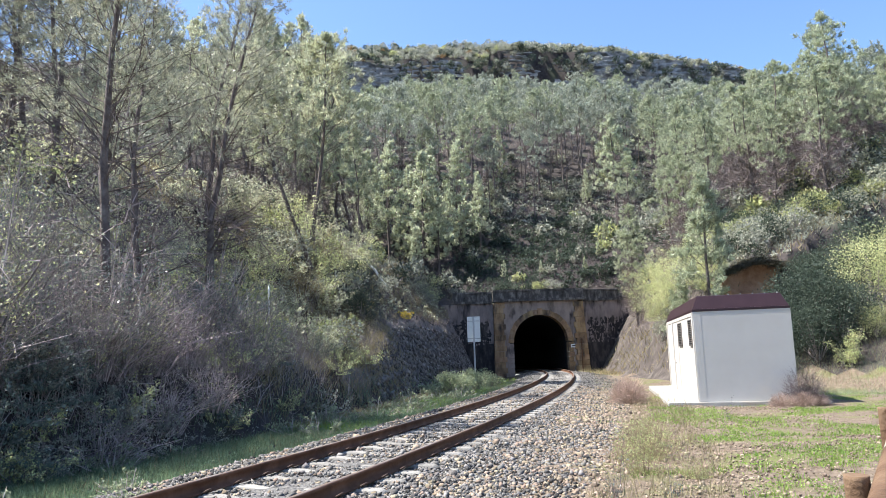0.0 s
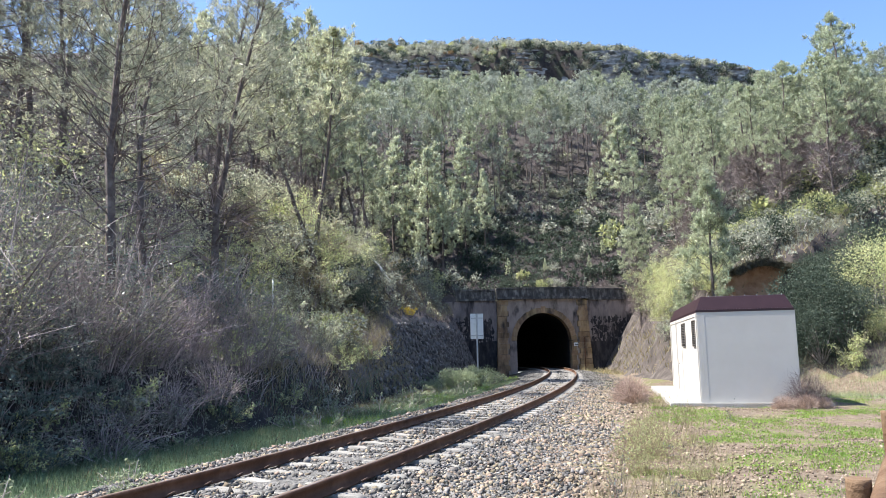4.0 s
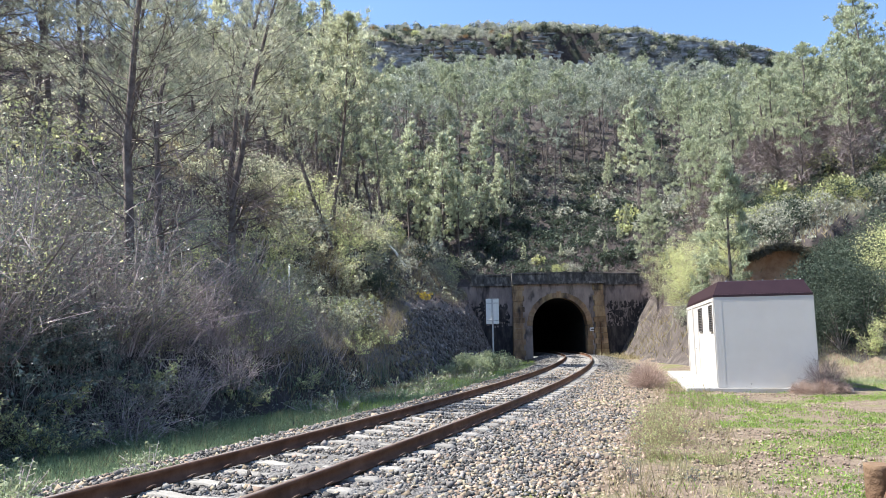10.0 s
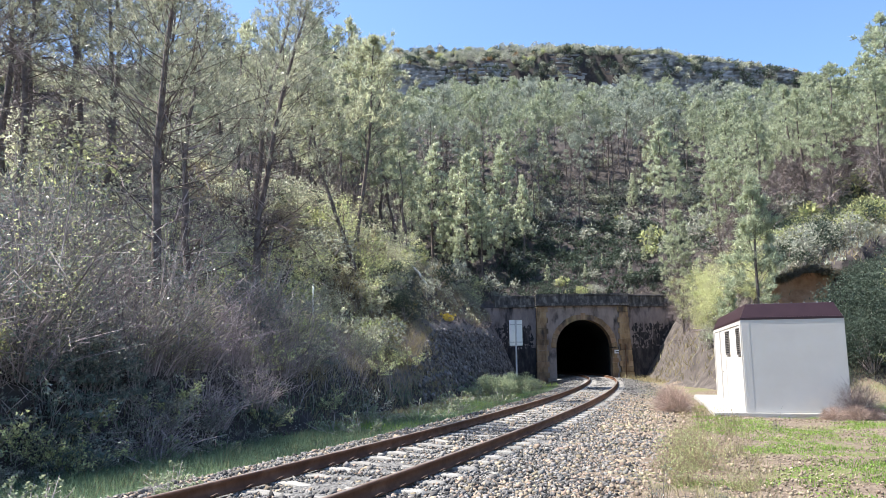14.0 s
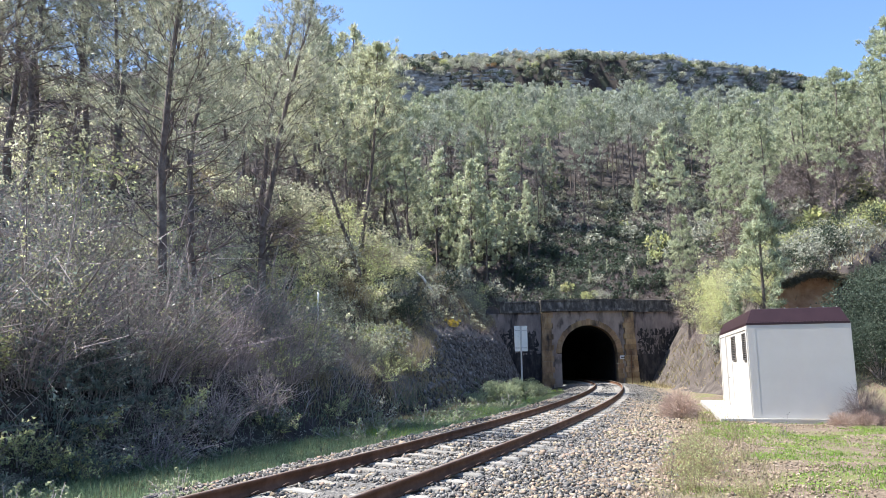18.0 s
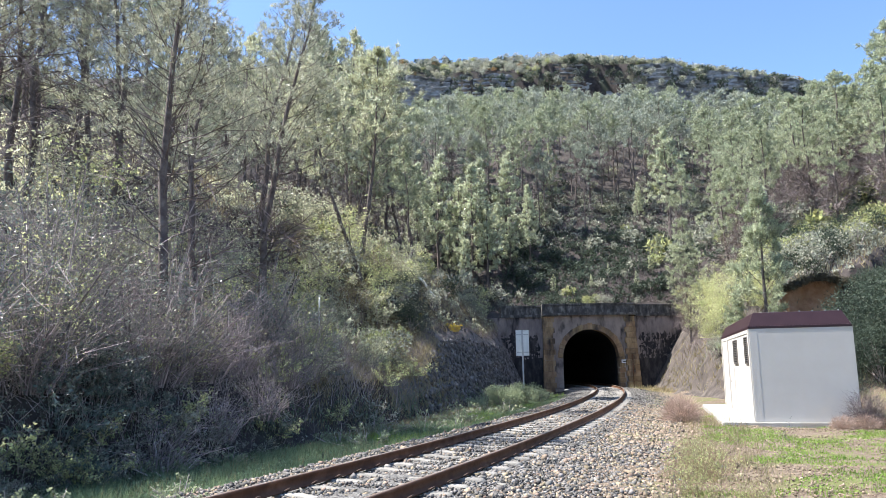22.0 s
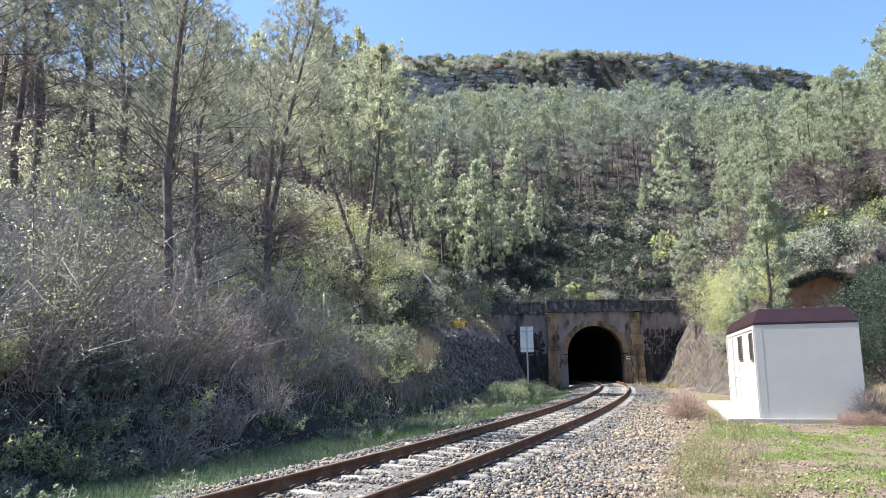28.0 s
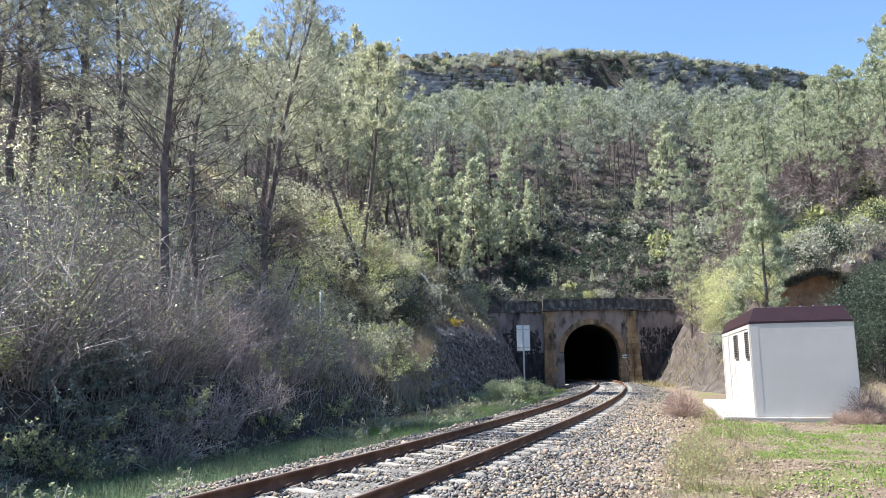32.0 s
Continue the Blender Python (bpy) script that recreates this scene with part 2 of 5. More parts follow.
# ---- mesh helpers ----
def mesh_of(name, verts, faces, material, smooth=False):
    """Fast mesh from arrays; all faces have the same number of corners."""
    verts, faces = np.asarray(verts, np.float32), np.asarray(faces, np.int32)
    me = bpy.data.meshes.new(name)
    k = faces.shape[1]
    me.vertices.add(len(verts))
    me.vertices.foreach_set("co", verts.ravel())
    me.loops.add(faces.size)
    me.loops.foreach_set("vertex_index", faces.ravel())
    me.polygons.add(len(faces))
    me.polygons.foreach_set("loop_start", np.arange(0, faces.size, k, dtype=np.int32))
    if smooth:
        me.polygons.foreach_set("use_smooth", np.ones(len(faces), bool))
    me.update(calc_edges=True)
    me.materials.append(M[material])
    return me


def piece(name, me, parent=None, m=None, label=""):
    ob = new(name, me)
    if parent:
        ob.parent = parent
    if m is not None:
        ob.matrix_basis = m
    if label:
        ob["label"] = label
    return ob


def part(name, bm, material, parent=None, label="", m=None, smooth=False):
    me = bpy.data.meshes.new(name)
    bm.to_mesh(me)
    bm.free()
    if smooth:
        for p in me.polygons:
            p.use_smooth = True
    me.materials.append(M[material])
    return piece(name, me, parent, m, label)


def box(bm, x0, x1, y0, y1, z0, z1, bevel=0.0):
    r = bmesh.ops.create_cube(bm, size=1.0, matrix=Matrix.Translation(((x0 + x1) / 2, (y0 + y1) / 2, (z0 + z1) / 2)) @ Matrix.Diagonal((x1 - x0, y1 - y0, z1 - z0, 1)))
    if bevel:
        ed = list({e for v in r["verts"] for e in v.link_edges})
        bmesh.ops.bevel(bm, geom=ed, offset=bevel, segments=2, affect="EDGES")
    return bm


def boxed(x0, x1, y0, y1, z0, z1, bevel=0.0):
    return box(bmesh.new(), x0, x1, y0, y1, z0, z1, bevel)


def tube(points, radii, sides=6):
    """Verts and quads of a tapering tube along points."""
    p = np.asarray(points, float)
    r = np.asarray(radii, float)
    d = np.gradient(p, axis=0)
    d /= np.linalg.norm(d, axis=1)[:, None] + 1e-9
    ref = np.where(np.abs(d[:, 2:3]) > 0.9, np.array([[1.0, 0, 0]]), np.array([[0, 0, 1.0]]))
    u = np.cross(d, ref)
    u /= np.linalg.norm(u, axis=1)[:, None] + 1e-9
    v = np.cross(d, u)
    a = np.arange(sides) / sides * 2 * np.pi
    ring = p[:, None] + r[:, None, None] * (np.cos(a)[None, :, None] * u[:, None] + np.sin(a)[None, :, None] * v[:, None])
    k = len(p)
    i, j = np.meshgrid(np.arange(k - 1), np.arange(sides), indexing="ij")
    j2 = (j + 1) % sides
    q = np.stack([i * sides + j, i * sides + j2, (i + 1) * sides + j2, (i + 1) * sides + j], -1).reshape(-1, 4)
    return ring.reshape(-1, 3), q


def gather(chunks):
    vs, fs, o = [], [], 0
    for v, f in chunks:
        vs.append(v)
        fs.append(f + o)
        o += len(v)
    return np.concatenate(vs), np.concatenate(fs)


def blades(rng, centres, dirs, length, width, spread=1.0):
    """Triangles that start at the centres and point along dirs, scattered by spread."""
    n = len(centres)
    d = dirs + rng.normal(0, spread, (n, 3))
    d /= np.linalg.norm(d, axis=1)[:, None] + 1e-9
    s = np.cross(d, rng.normal(0, 1, (n, 3)))
    s /= np.linalg.norm(s, axis=1)[:, None] + 1e-9
    ln = (length * rng.uniform(0.6, 1.3, n))[:, None]
    w = (width * rng.uniform(0.7, 1.3, n))[:, None] * 0.5
    v = np.stack([centres - s * w, centres + s * w, centres + d * ln], 1).reshape(-1, 3)
    return v, np.arange(3 * n).reshape(-1, 3)


def leaves(rng, centres, size):
    """Small pointed leaves turned every way, a little more towards the sky."""
    n = len(centres)
    nrm = rng.normal(0, 1, (n, 3)) + np.array([0, 0, 0.5])
    nrm /= np.linalg.norm(nrm, axis=1)[:, None]
    a = np.cross(nrm, rng.normal(0, 1, (n, 3)))
    a /= np.linalg.norm(a, axis=1)[:, None] + 1e-9
    b = np.cross(nrm, a)
    s = (size * rng.uniform(0.6, 1.35, n))[:, None]
    v = np.stack([centres - a * s - b * s * 0.6, centres - a * s * 0.4 + b * s * 0.8, centres + a * s * 1.25], 1).reshape(-1, 3)
    return v, np.arange(3 * n).reshape(-1, 3)


# ---- the lie of the land ----
GAUGE = 1.668


def track_x(y):
    y = np.asarray(y, float)
    return -5.36 + 0.445 * y - 0.00225 * y * y - 0.003 * np.maximum(y - 50, 0) ** 2


def track_slope(y):
    return 0.445 - 0.0045 * y - 0.006 * np.maximum(np.asarray(y, float) - 50, 0)


def rail_z(y):
    return -0.004 * (np.clip(y, -40, 120) - 8)


def smooth(a, b, t):
    t = np.clip((t - a) / (b - a), 0, 1)
    return t * t * (3 - 2 * t)


def waves(x, y, f, seed=0.0):
    return (np.sin(x * f + 1.3 * np.sin(y * f * 0.7 + seed)) + np.sin(y * f * 1.27 + 1.7 * np.sin(x * f * 0.53 + seed * 2.1)) + np.sin((x + y) * f * 0.71 + seed * 3.3)) / 3


def patchy(x, y, cell, seed=0):
    """Smooth value noise from 0 to 1 with patches about one cell wide."""
    x, y = np.asarray(x, float) / cell, np.asarray(y, float) / cell
    i, j = np.floor(x), np.floor(y)
    u, v = x - i, y - j
    u, v = u * u * (3 - 2 * u), v * v * (3 - 2 * v)
    rnd = lambda a, b: np.modf(np.abs(np.sin(a * 127.1 + b * 311.7 + seed * 74.7) * 43758.5453))[0]
    return (rnd(i, j) * (1 - u) + rnd(i + 1, j) * u) * (1 - v) + (rnd(i, j + 1) * (1 - u) + rnd(i + 1, j + 1) * u) * v


PORTAL_Y = 62.0


def across(x, y):
    k = np.clip(track_slope(y), -0.3, 0.8)
    return (x - track_x(y)) / np.sqrt(1 + k * k)


def hill(x, y):
    """The hillside as it lay before the cutting."""
    s = across(x, np.minimum(y, 75))
    back = 5.2 + 0.565 * (np.minimum(y, 127) - 63.5) + 0.42 * np.clip(y - 127, 0, 48) + 14.5 * smooth(178, 184, y) * (1 - smooth(50, 100, x)) + 0.1 * np.clip(y - 184, 0, 60)
    back -= 0.004 * np.maximum(x - 40, 0) ** 1.8 + 0.1 * np.maximum(-x - 30, 0)
    up = smooth(29, 38, y)
    left = (0.55 - 0.2 * smooth(-25, -70, s)) * (-s - (5.2 + 2.6 * up)) + 3.0 * up
    left = left + 2.0 * smooth(8.2, 11.8, -s) * smooth(33, 42, y)
    right = 5.3 + 0.42 * (x - 20) + 0.24 * (np.minimum(y, 46) - 38) + 0.08 * np.maximum(y - 46, 0)
    right = right - 0.9 + 1.9 * smooth(35.7, 36.4, y + 0.35 * np.sin(x * 1.9) + 0.3 * np.sin(x * 0.7))
    right = np.where(right > 12, 12 + (right - 12) * 0.7, right)
    k = 0.9
    a = np.logaddexp(np.logaddexp(back * k, left * k), right * k) / k
    return a + 0.35 * waves(x, y, 0.45) * smooth(0.5, 4, a) + 1.2 * waves(x, y, 0.09, 2.0) * smooth(6, 20, a)


def ground_z(x, y):
    x, y = np.asarray(x, float), np.asarray(y, float)
    s = across(x, y)
    rz = rail_z(y)
    flat = np.where(s < 0, -0.5 - 0.03 * np.clip(-s - 3, 0, 3), -0.3 + 0.05 * waves(x, y, 1.1))
    bed = np.where(s < 0, np.interp(-s, [0, 2.1, 2.9, 4], [-0.2, -0.21, -0.46, -0.6]), np.interp(s, [0, 1.7, 3.4, 5], [-0.2, -0.215, -0.36, -0.34]))
    low = np.where(np.abs(s) < 4, np.where(s < 0, np.maximum(bed, -0.6), bed), flat) + rz
    low = low + 0.02 * waves(x, y, 3.1)
    cut_l = low + np.maximum(-s - 6.2, 0) * 2.3
    rb = 4.4 + 0.19 * np.maximum(47 - y, 0)
    cut_r = low + np.maximum(s - rb + 0.3 * waves(x, y, 1.7, 1.0) + 0.12 * waves(x, y, 5.3), 0) * 1.6
    cut = np.where(s < 0, cut_l, cut_r)
    h = np.maximum(hill(x, y), low)
    inside = np.minimum(h, cut)
    behind = np.where((x > 0) & (x < 26), np.minimum(h, 5.7 + 0.7 * np.maximum(y - 62.9, 0) + 1.5 * np.maximum(np.abs(x - 13) - 8, 0)), h)
    z = np.where(y < PORTAL_Y + 0.9, inside, behind)
    return z


def at_ground(x, y):
    return float(ground_z(x, y))


def warp(a, b, c0, n, tight):
    """n values from a to b that lie closest together near c0."""
    ta, tb = math.asinh((a - c0) / tight), math.asinh((b - c0) / tight)
    return c0 + tight * np.sinh(np.linspace(ta, tb, n))


xs = np.unique(np.concatenate([warp(-2500, 2500, 6, 130, 9), np.arange(-10, 26, 0.6), np.arange(26, 60, 1.5), np.arange(-50, -10, 1.2)]))
ys = np.unique(np.concatenate([warp(-2500, 3500, 20, 130, 14), np.arange(60, 66, 0.3), np.arange(24, 60, 0.8), np.arange(66, 130, 1.5), np.arange(172, 190, 1.5), np.arange(35, 37.4, 0.25)]))
gx, gy = np.meshgrid(xs, ys)
far = np.maximum(np.abs(gx - 6) - 300, 0) + np.maximum(np.abs(gy - 90) - 300, 0)
gz = ground_z(np.clip(gx, -300, 300), np.clip(gy, -200, 400))
gz = np.where(far > 0, gz * np.exp(-far / 900), gz)
nx, ny = len(xs), len(ys)
ii, jj = np.meshgrid(np.arange(ny - 1), np.arange(nx - 1), indexing="ij")
quads = np.stack([ii * nx + jj, ii * nx + jj + 1, (ii + 1) * nx + jj + 1, (ii + 1) * nx + jj], -1).reshape(-1, 4)
gverts = np.stack([gx, gy, gz], -1).reshape(-1, 3)
qz = gverts[quads]
cx, cy = qz[:, :, 0].mean(1), qz[:, :, 1].mean(1)
hole = (cx > 9.6) & (cx < 15.4) & (cy > 62.2) & (cy < 66) & (np.ptp(qz[:, :, 2], axis=1) > 1.0)
kept = quads[~hole]
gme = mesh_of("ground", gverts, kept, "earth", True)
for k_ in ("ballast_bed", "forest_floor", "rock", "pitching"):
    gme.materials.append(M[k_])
kc = gverts[kept].mean(1)
ks = across(kc[:, 0], kc[:, 1])
lowland = kc[:, 2] - rail_z(kc[:, 1])
steep = np.ptp(gverts[kept][:, :, 2], axis=1) / (np.maximum(np.ptp(gverts[kept][:, :, 0], axis=1), 0.05)) > 1.0
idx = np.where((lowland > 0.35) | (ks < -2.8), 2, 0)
idx = np.where((np.abs(ks + 0.3) < 2.6) & (kc[:, 1] < 64), 1, idx)
idx = np.where((lowland > -0.2) & (kc[:, 1] < 62.5) & (kc[:, 1] > 31) & (ks > 4.1) & (ks < 9) & (idx != 2) | steep & (kc[:, 1] < 62.5) & (kc[:, 1] > 31) & (ks > 4) & (ks < 11), 3, idx)
idx = np.where((lowland > 0.0) & (kc[:, 1] < 62.5) & (kc[:, 1] > 27) & (ks < -6) & (ks > -8.2), 4, idx)
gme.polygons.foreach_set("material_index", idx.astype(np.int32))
ground = new("ground", gme)
tagged(ground, "stony earth and rough hillside along a railway cutting", "ground", kind="structure")


# ---- railway track ----
def line_frame(y):
    """Place, heading and left normal of the track's centre line at y."""
    k = float(track_slope(y))
    h = Vector((k, 1, 0)).normalized()
    return Vector((float(track_x(y)), y, float(rail_z(y)))), h, Vector((h.y, -h.x, 0))


def sweep(name, profile, offset, y0, y1, step, material, parent, label=""):
    """A bar of one profile (across, up) along the line, at an offset from its centre (right is positive)."""
    yy = np.arange(y0, y1, step)
    pr = np.array(profile, float)
    rings = []
    for y in yy:
        c, h, n = line_frame(float(y))
        rings.append(np.array([list(c + n * (offset + a) + Vector((0, 0, b))) for a, b in pr]))
    v = np.concatenate(rings)
    k, m = len(pr), len(yy)
    i, j = np.meshgrid(np.arange(m - 1), np.arange(k), indexing="ij")
    j2 = (j + 1) % k
    q = np.stack([i * k + j, (i + 1) * k + j, (i + 1) * k + j2, i * k + j2], -1).reshape(-1, 4)
    return piece(name, mesh_of(name, v, q, material), parent, label=label)


track = tagged(new("railway_track"), "single broad-gauge track with rusty rails on concrete sleepers", "railway track")
RAIL = [(-0.07, -0.165), (-0.07, -0.152), (-0.012, -0.132), (-0.011, -0.045), (-0.034, -0.036), (-0.035, -0.006), (-0.029, -0.001),
        (0.029, -0.001), (0.035, -0.006), (0.034, -0.036), (0.011, -0.045), (0.012, -0.132), (0.07, -0.152), (0.07, -0.165)]
for side in (-1, 1):
    o = side * (GAUGE / 2 + 0.036)
    sweep("rail", RAIL, o, -12, 100, 0.5, "rust", track, "rust-brown steel rail")
    sweep("running_surface", [(-0.027, -0.002), (-0.027, 0.002), (0.027, 0.002), (0.027, -0.002)], o, -12, 100, 0.5, "rail_top", track, "dull worn rail head")


def sleeper_mesh():
    xs_ = [-1.3, -1.22, -0.55, -0.3, 0.3, 0.55, 1.22, 1.3]
    top = [-0.205, -0.168, -0.168, -0.195, -0.195, -0.168, -0.168, -0.205]
    half = [0.075, 0.09, 0.09, 0.075, 0.075, 0.09, 0.09, 0.075]
    v, f = [], []
    for x, t, w in zip(xs_, top, half):
        v += [(x, -w - 0.01, -0.34), (x, -w, t - 0.012), (x, -w + 0.02, t), (x, w - 0.02, t), (x, w, t - 0.012), (x, w + 0.01, -0.34)]
    for i in range(len(xs_) - 1):
        for j in range(6):
            a, b = i * 6 + j, i * 6 + (j + 1) % 6
            f.append((a, a + 6, b + 6, b))
    f += [(0, 1, 4, 5), (1, 2, 3, 4), (46, 43, 42, 47), (45, 44, 43, 46)]
    return mesh_of("sleeper", v, f, "sleeper")


def clip_mesh():
    p = [(-0.05, 0.0, 0.0), (-0.05, 0.03, 0.03), (-0.03, 0.075, 0.055), (0.0, 0.085, 0.06), (0.03, 0.075, 0.055), (0.05, 0.03, 0.03), (0.05, 0.0, 0.0)]
    return mesh_of("clip", *tube([(a, b, c) for a, b, c in p], [0.011] * 7, 5), "clip")


SLEEPER, CLIP = sleeper_mesh(), clip_mesh()
ties = []
y = -6.0
rng = np.random.default_rng(3)
while y < 74:
    c, h, n = line_frame(y)
    ties.append((c.x, c.y, h.x, h.y))
    turn = math.degrees(math.atan2(n.y, n.x)) + rng.uniform(-0.6, 0.6)
    sl = piece("sleeper", SLEEPER, track, pose(c.x, c.y, c.z, 0, 0, turn))
    if 5 < y < 34:
        for side in (-1, 1):
            for inner in (-1, 1):
                piece("rail_clip", CLIP, sl, pose(side * (GAUGE / 2 + 0.036) + inner * 0.085, 0, -0.165, 0, 0, 90 if inner < 0 else -90))
    y += 0.65 * h.y


def stone_shapes(rng, n, base, faces):
    v = np.array(base)[None] * rng.uniform(0.6, 1.35, (n, len(base), 1)) * rng.uniform(0.55, 1.3, (n, 1, 3))
    a = rng.uniform(0, 2 * np.pi, (n, 3))
    for k, (i, j) in enumerate(((0, 1), (1, 2), (0, 2))):
        c, s = np.cos(a[:, k])[:, None], np.sin(a[:, k])[:, None]
        vi, vj = v[:, :, i].copy(), v[:, :, j].copy()
        v[:, :, i], v[:, :, j] = c * vi - s * vj, s * vi + c * vj
    return v


OCTA_V = [(1, 0, 0), (-1, 0, 0), (0, 1, 0), (0, -1, 0), (0, 0, 1), (0, 0, -1)]
OCTA_F = np.array([(0, 2, 4), (2, 1, 4), (1, 3, 4), (3, 0, 4), (2, 0, 5), (1, 2, 5), (3, 1, 5), (0, 3, 5)])
CUBE_V = [(a, b, c) for a in (-0.75, 0.75) for b in (-0.75, 0.75) for c in (-0.6, 0.6)]
CUBE_F = np.array([(0, 1, 3), (0, 3, 2), (4, 6, 7), (4, 7, 5), (0, 4, 5), (0, 5, 1), (2, 3, 7), (2, 7, 6), (0, 2, 6), (0, 6, 4), (1, 5, 7), (1, 7, 3)])


def stones(name, seed, n, place, size, material, label, fine=True, parent=None):
    """Loose stones: place(rng, n) gives x, y; each lies half sunk in the ground."""
    rng = np.random.default_rng(seed)
    px, py, lift = place(rng, n)
    n = len(px)
    base, fc = (CUBE_V, CUBE_F) if fine else (OCTA_V, OCTA_F)
    r = rng.lognormal(0, 0.3, n) * size
    v = stone_shapes(rng, n, base, fc) * r[:, None, None]
    v[:, :, 2] *= 0.85
    v += np.stack([px, py, ground_z(px, py) + lift + r * 0.25], -1)[:, None]
    f = fc[None] + (np.arange(n) * len(base))[:, None, None]
    ob = piece(name, mesh_of(name, v.reshape(-1, 3), f.reshape(-1, 3), material), parent)
    return tagged(ob, label, name.replace("_", " "), kind="stuff")


def along(y0, y1, s0, s1, power=1.7):
    def place(rng, n):
        yy = y0 + (y1 - y0) * rng.random(n) ** power
        ss = rng.uniform(s0, s1, n)
        k = track_slope(yy)
        c = 1 / np.sqrt(1 + k * k)
        return track_x(yy) + ss * c, yy - ss * k * c, np.zeros(n)
    return place


def bed_place(y0, y1, power):
    base = along(y0, y1, -2.9, 3.5, power)

    def place(rng, n):
        px, py, lift = base(rng, n)
        s = across(px, py)
        keep = (np.abs(np.abs(s) - 0.87) > 0.1) & ((s > -2.7) | (rng.random(n) < 0.4)) & ((s < 2.9) | (rng.random(n) < 0.5))
        for cx0, cy0, hx, hy in ties:
            keep &= (np.abs((px - cx0) * hx + (py - cy0) * hy) > 0.12) | (np.abs(s) > 1.36) | (rng.random(n) < 0.04)
        return px[keep], py[keep], lift[keep] - np.where(np.abs(s[keep]) < 1.3, 0.002, 0.0)
    return place


stones("ballast_stones", 11, 32000, bed_place(4, 17, 1.1), 0.029, "stone", "grey crushed limestone ballast heaped round the track", fine=False)
stones("ballast_stones", 12, 19000, bed_place(16, 66, 1.5), 0.031, "stone", "grey crushed limestone ballast heaped round the track", fine=False)
stones("ballast_stones", 14, 6500, along(4, 30, 1.9, 4.0, 1.2), 0.032, "tan_stone", "tan stones on the shoulder of the ballast", fine=False)
stones("ballast_stones", 13, 10000, bed_place(4, 34, 1.4), 0.033, "tan_stone", "tan stones among the grey ballast", fine=False)


# ---- tunnel portal ----
PY, PC, PR, SPRING = PORTAL_Y, 12.5, 2.36, 2.08
portal = tagged(new("tunnel_portal"), "old stone tunnel portal with ochre quoins and sooty wing walls", "tunnel portal")


def arch_points(r, spring, n=24):
    return [(PC + r * math.cos(math.pi * i / n), spring + r * math.sin(math.pi * i / n)) for i in range(n + 1)]


def face_wall(name, inner, x0, x1, z0, z1, yf, depth, material, parent, label=""):
    """A wall with an arched way through it."""
    bm = bmesh.new()
    inn = [(inner[0][0], z0)] + inner + [(inner[-1][0], z0)]
    out = []
    for a, b in inn:
        if b <= z0 + 1e-6:
            out.append((x1 if a > PC else x0, z0))
        else:
            ang = math.atan2(b - SPRING, a - PC)
            dx, dz = math.cos(ang), math.sin(ang)
            t = min((x1 - PC) / dx if dx > 1e-6 else 1e9, (x0 - PC) / dx if dx < -1e-6 else 1e9, (z1 - SPRING) / dz if dz > 1e-6 else 1e9)
            out.append((PC + dx * t, SPRING + dz * t))
    rows_ = []
    for (a, b), (c, d) in zip(inn, out):
        rows_.append([bm.verts.new((a, yf, b)), bm.verts.new((c, yf, d)), bm.verts.new((a, yf + depth, b)), bm.verts.new((c, yf + depth, d))])
    for p, q in zip(rows_, rows_[1:]):
        bm.faces.new((p[0], p[1], q[1], q[0]))
        bm.faces.new((p[2], q[2], q[3], p[3]))
        bm.faces.new((p[0], q[0], q[2], p[2]))
        bm.faces.new((p[1], p[3], q[3], q[1]))
    for c in ((x0, z1), (x1, z1)):
        near = sorted(range(len(out)), key=lambda i: (out[i][0] - c[0]) ** 2 + (out[i][1] - c[1]) ** 2)[:2]
        v = bm.verts.new((c[0], yf, c[1]))
        bm.faces.new((v, rows_[near[0]][1], rows_[near[1]][1]))
    bmesh.ops.recalc_face_normals(bm, faces=bm.faces)
    return part(name, bm, material, parent, label)


face_wall("front_wall", arch_points(PR + 0.36, SPRING), 8.7, 16.25, -0.9, 5.62, PY, 1.0, "plaster", portal, "stained plaster face")
# voussoirs of the arch ring
VN = 21
for i in range(VN):
    a0, a1 = math.pi * i / VN + 0.004, math.pi * (i + 1) / VN - 0.004
    r1 = PR + (0.44 if i % 2 else 0.47) + (0.08 if i == VN // 2 else 0)
    bm = bmesh.new()
    vs = []
    for yy_ in (PY - 0.06, PY + 0.95):
        for r, a in ((PR, a0), (r1, a0), (r1, a1), (PR, a1)):
            vs.append(bm.verts.new((PC + r * math.cos(a), yy_, SPRING + r * math.sin(a))))
    for f in ((0, 1, 2, 3), (4, 7, 6, 5), (0, 4, 5, 1), (1, 5, 6, 2), (2, 6, 7, 3), (3, 7, 4, 0)):
        bm.faces.new([vs[k] for k in f])
    bmesh.ops.recalc_face_normals(bm, faces=bm.faces)
    part("voussoir", bm, "ashlar", portal)
# jamb stones
for side in (-1, 1):
    z = -0.9
    k = 0
    while z < SPRING - 0.05:
        hgt = min(0.42, SPRING - z)
        w = 0.42 if k % 2 else 0.52
        x0, x1 = (PC - PR - w, PC - PR) if side < 0 else (PC + PR, PC + PR + w)
        part("jamb_stone", boxed(x0, x1, PY - 0.05, PY + 0.95, z + 0.008, z + hgt - 0.008, 0.012), "ashlar" if side > 0 else "plaster", portal)
        z += hgt
        k += 1
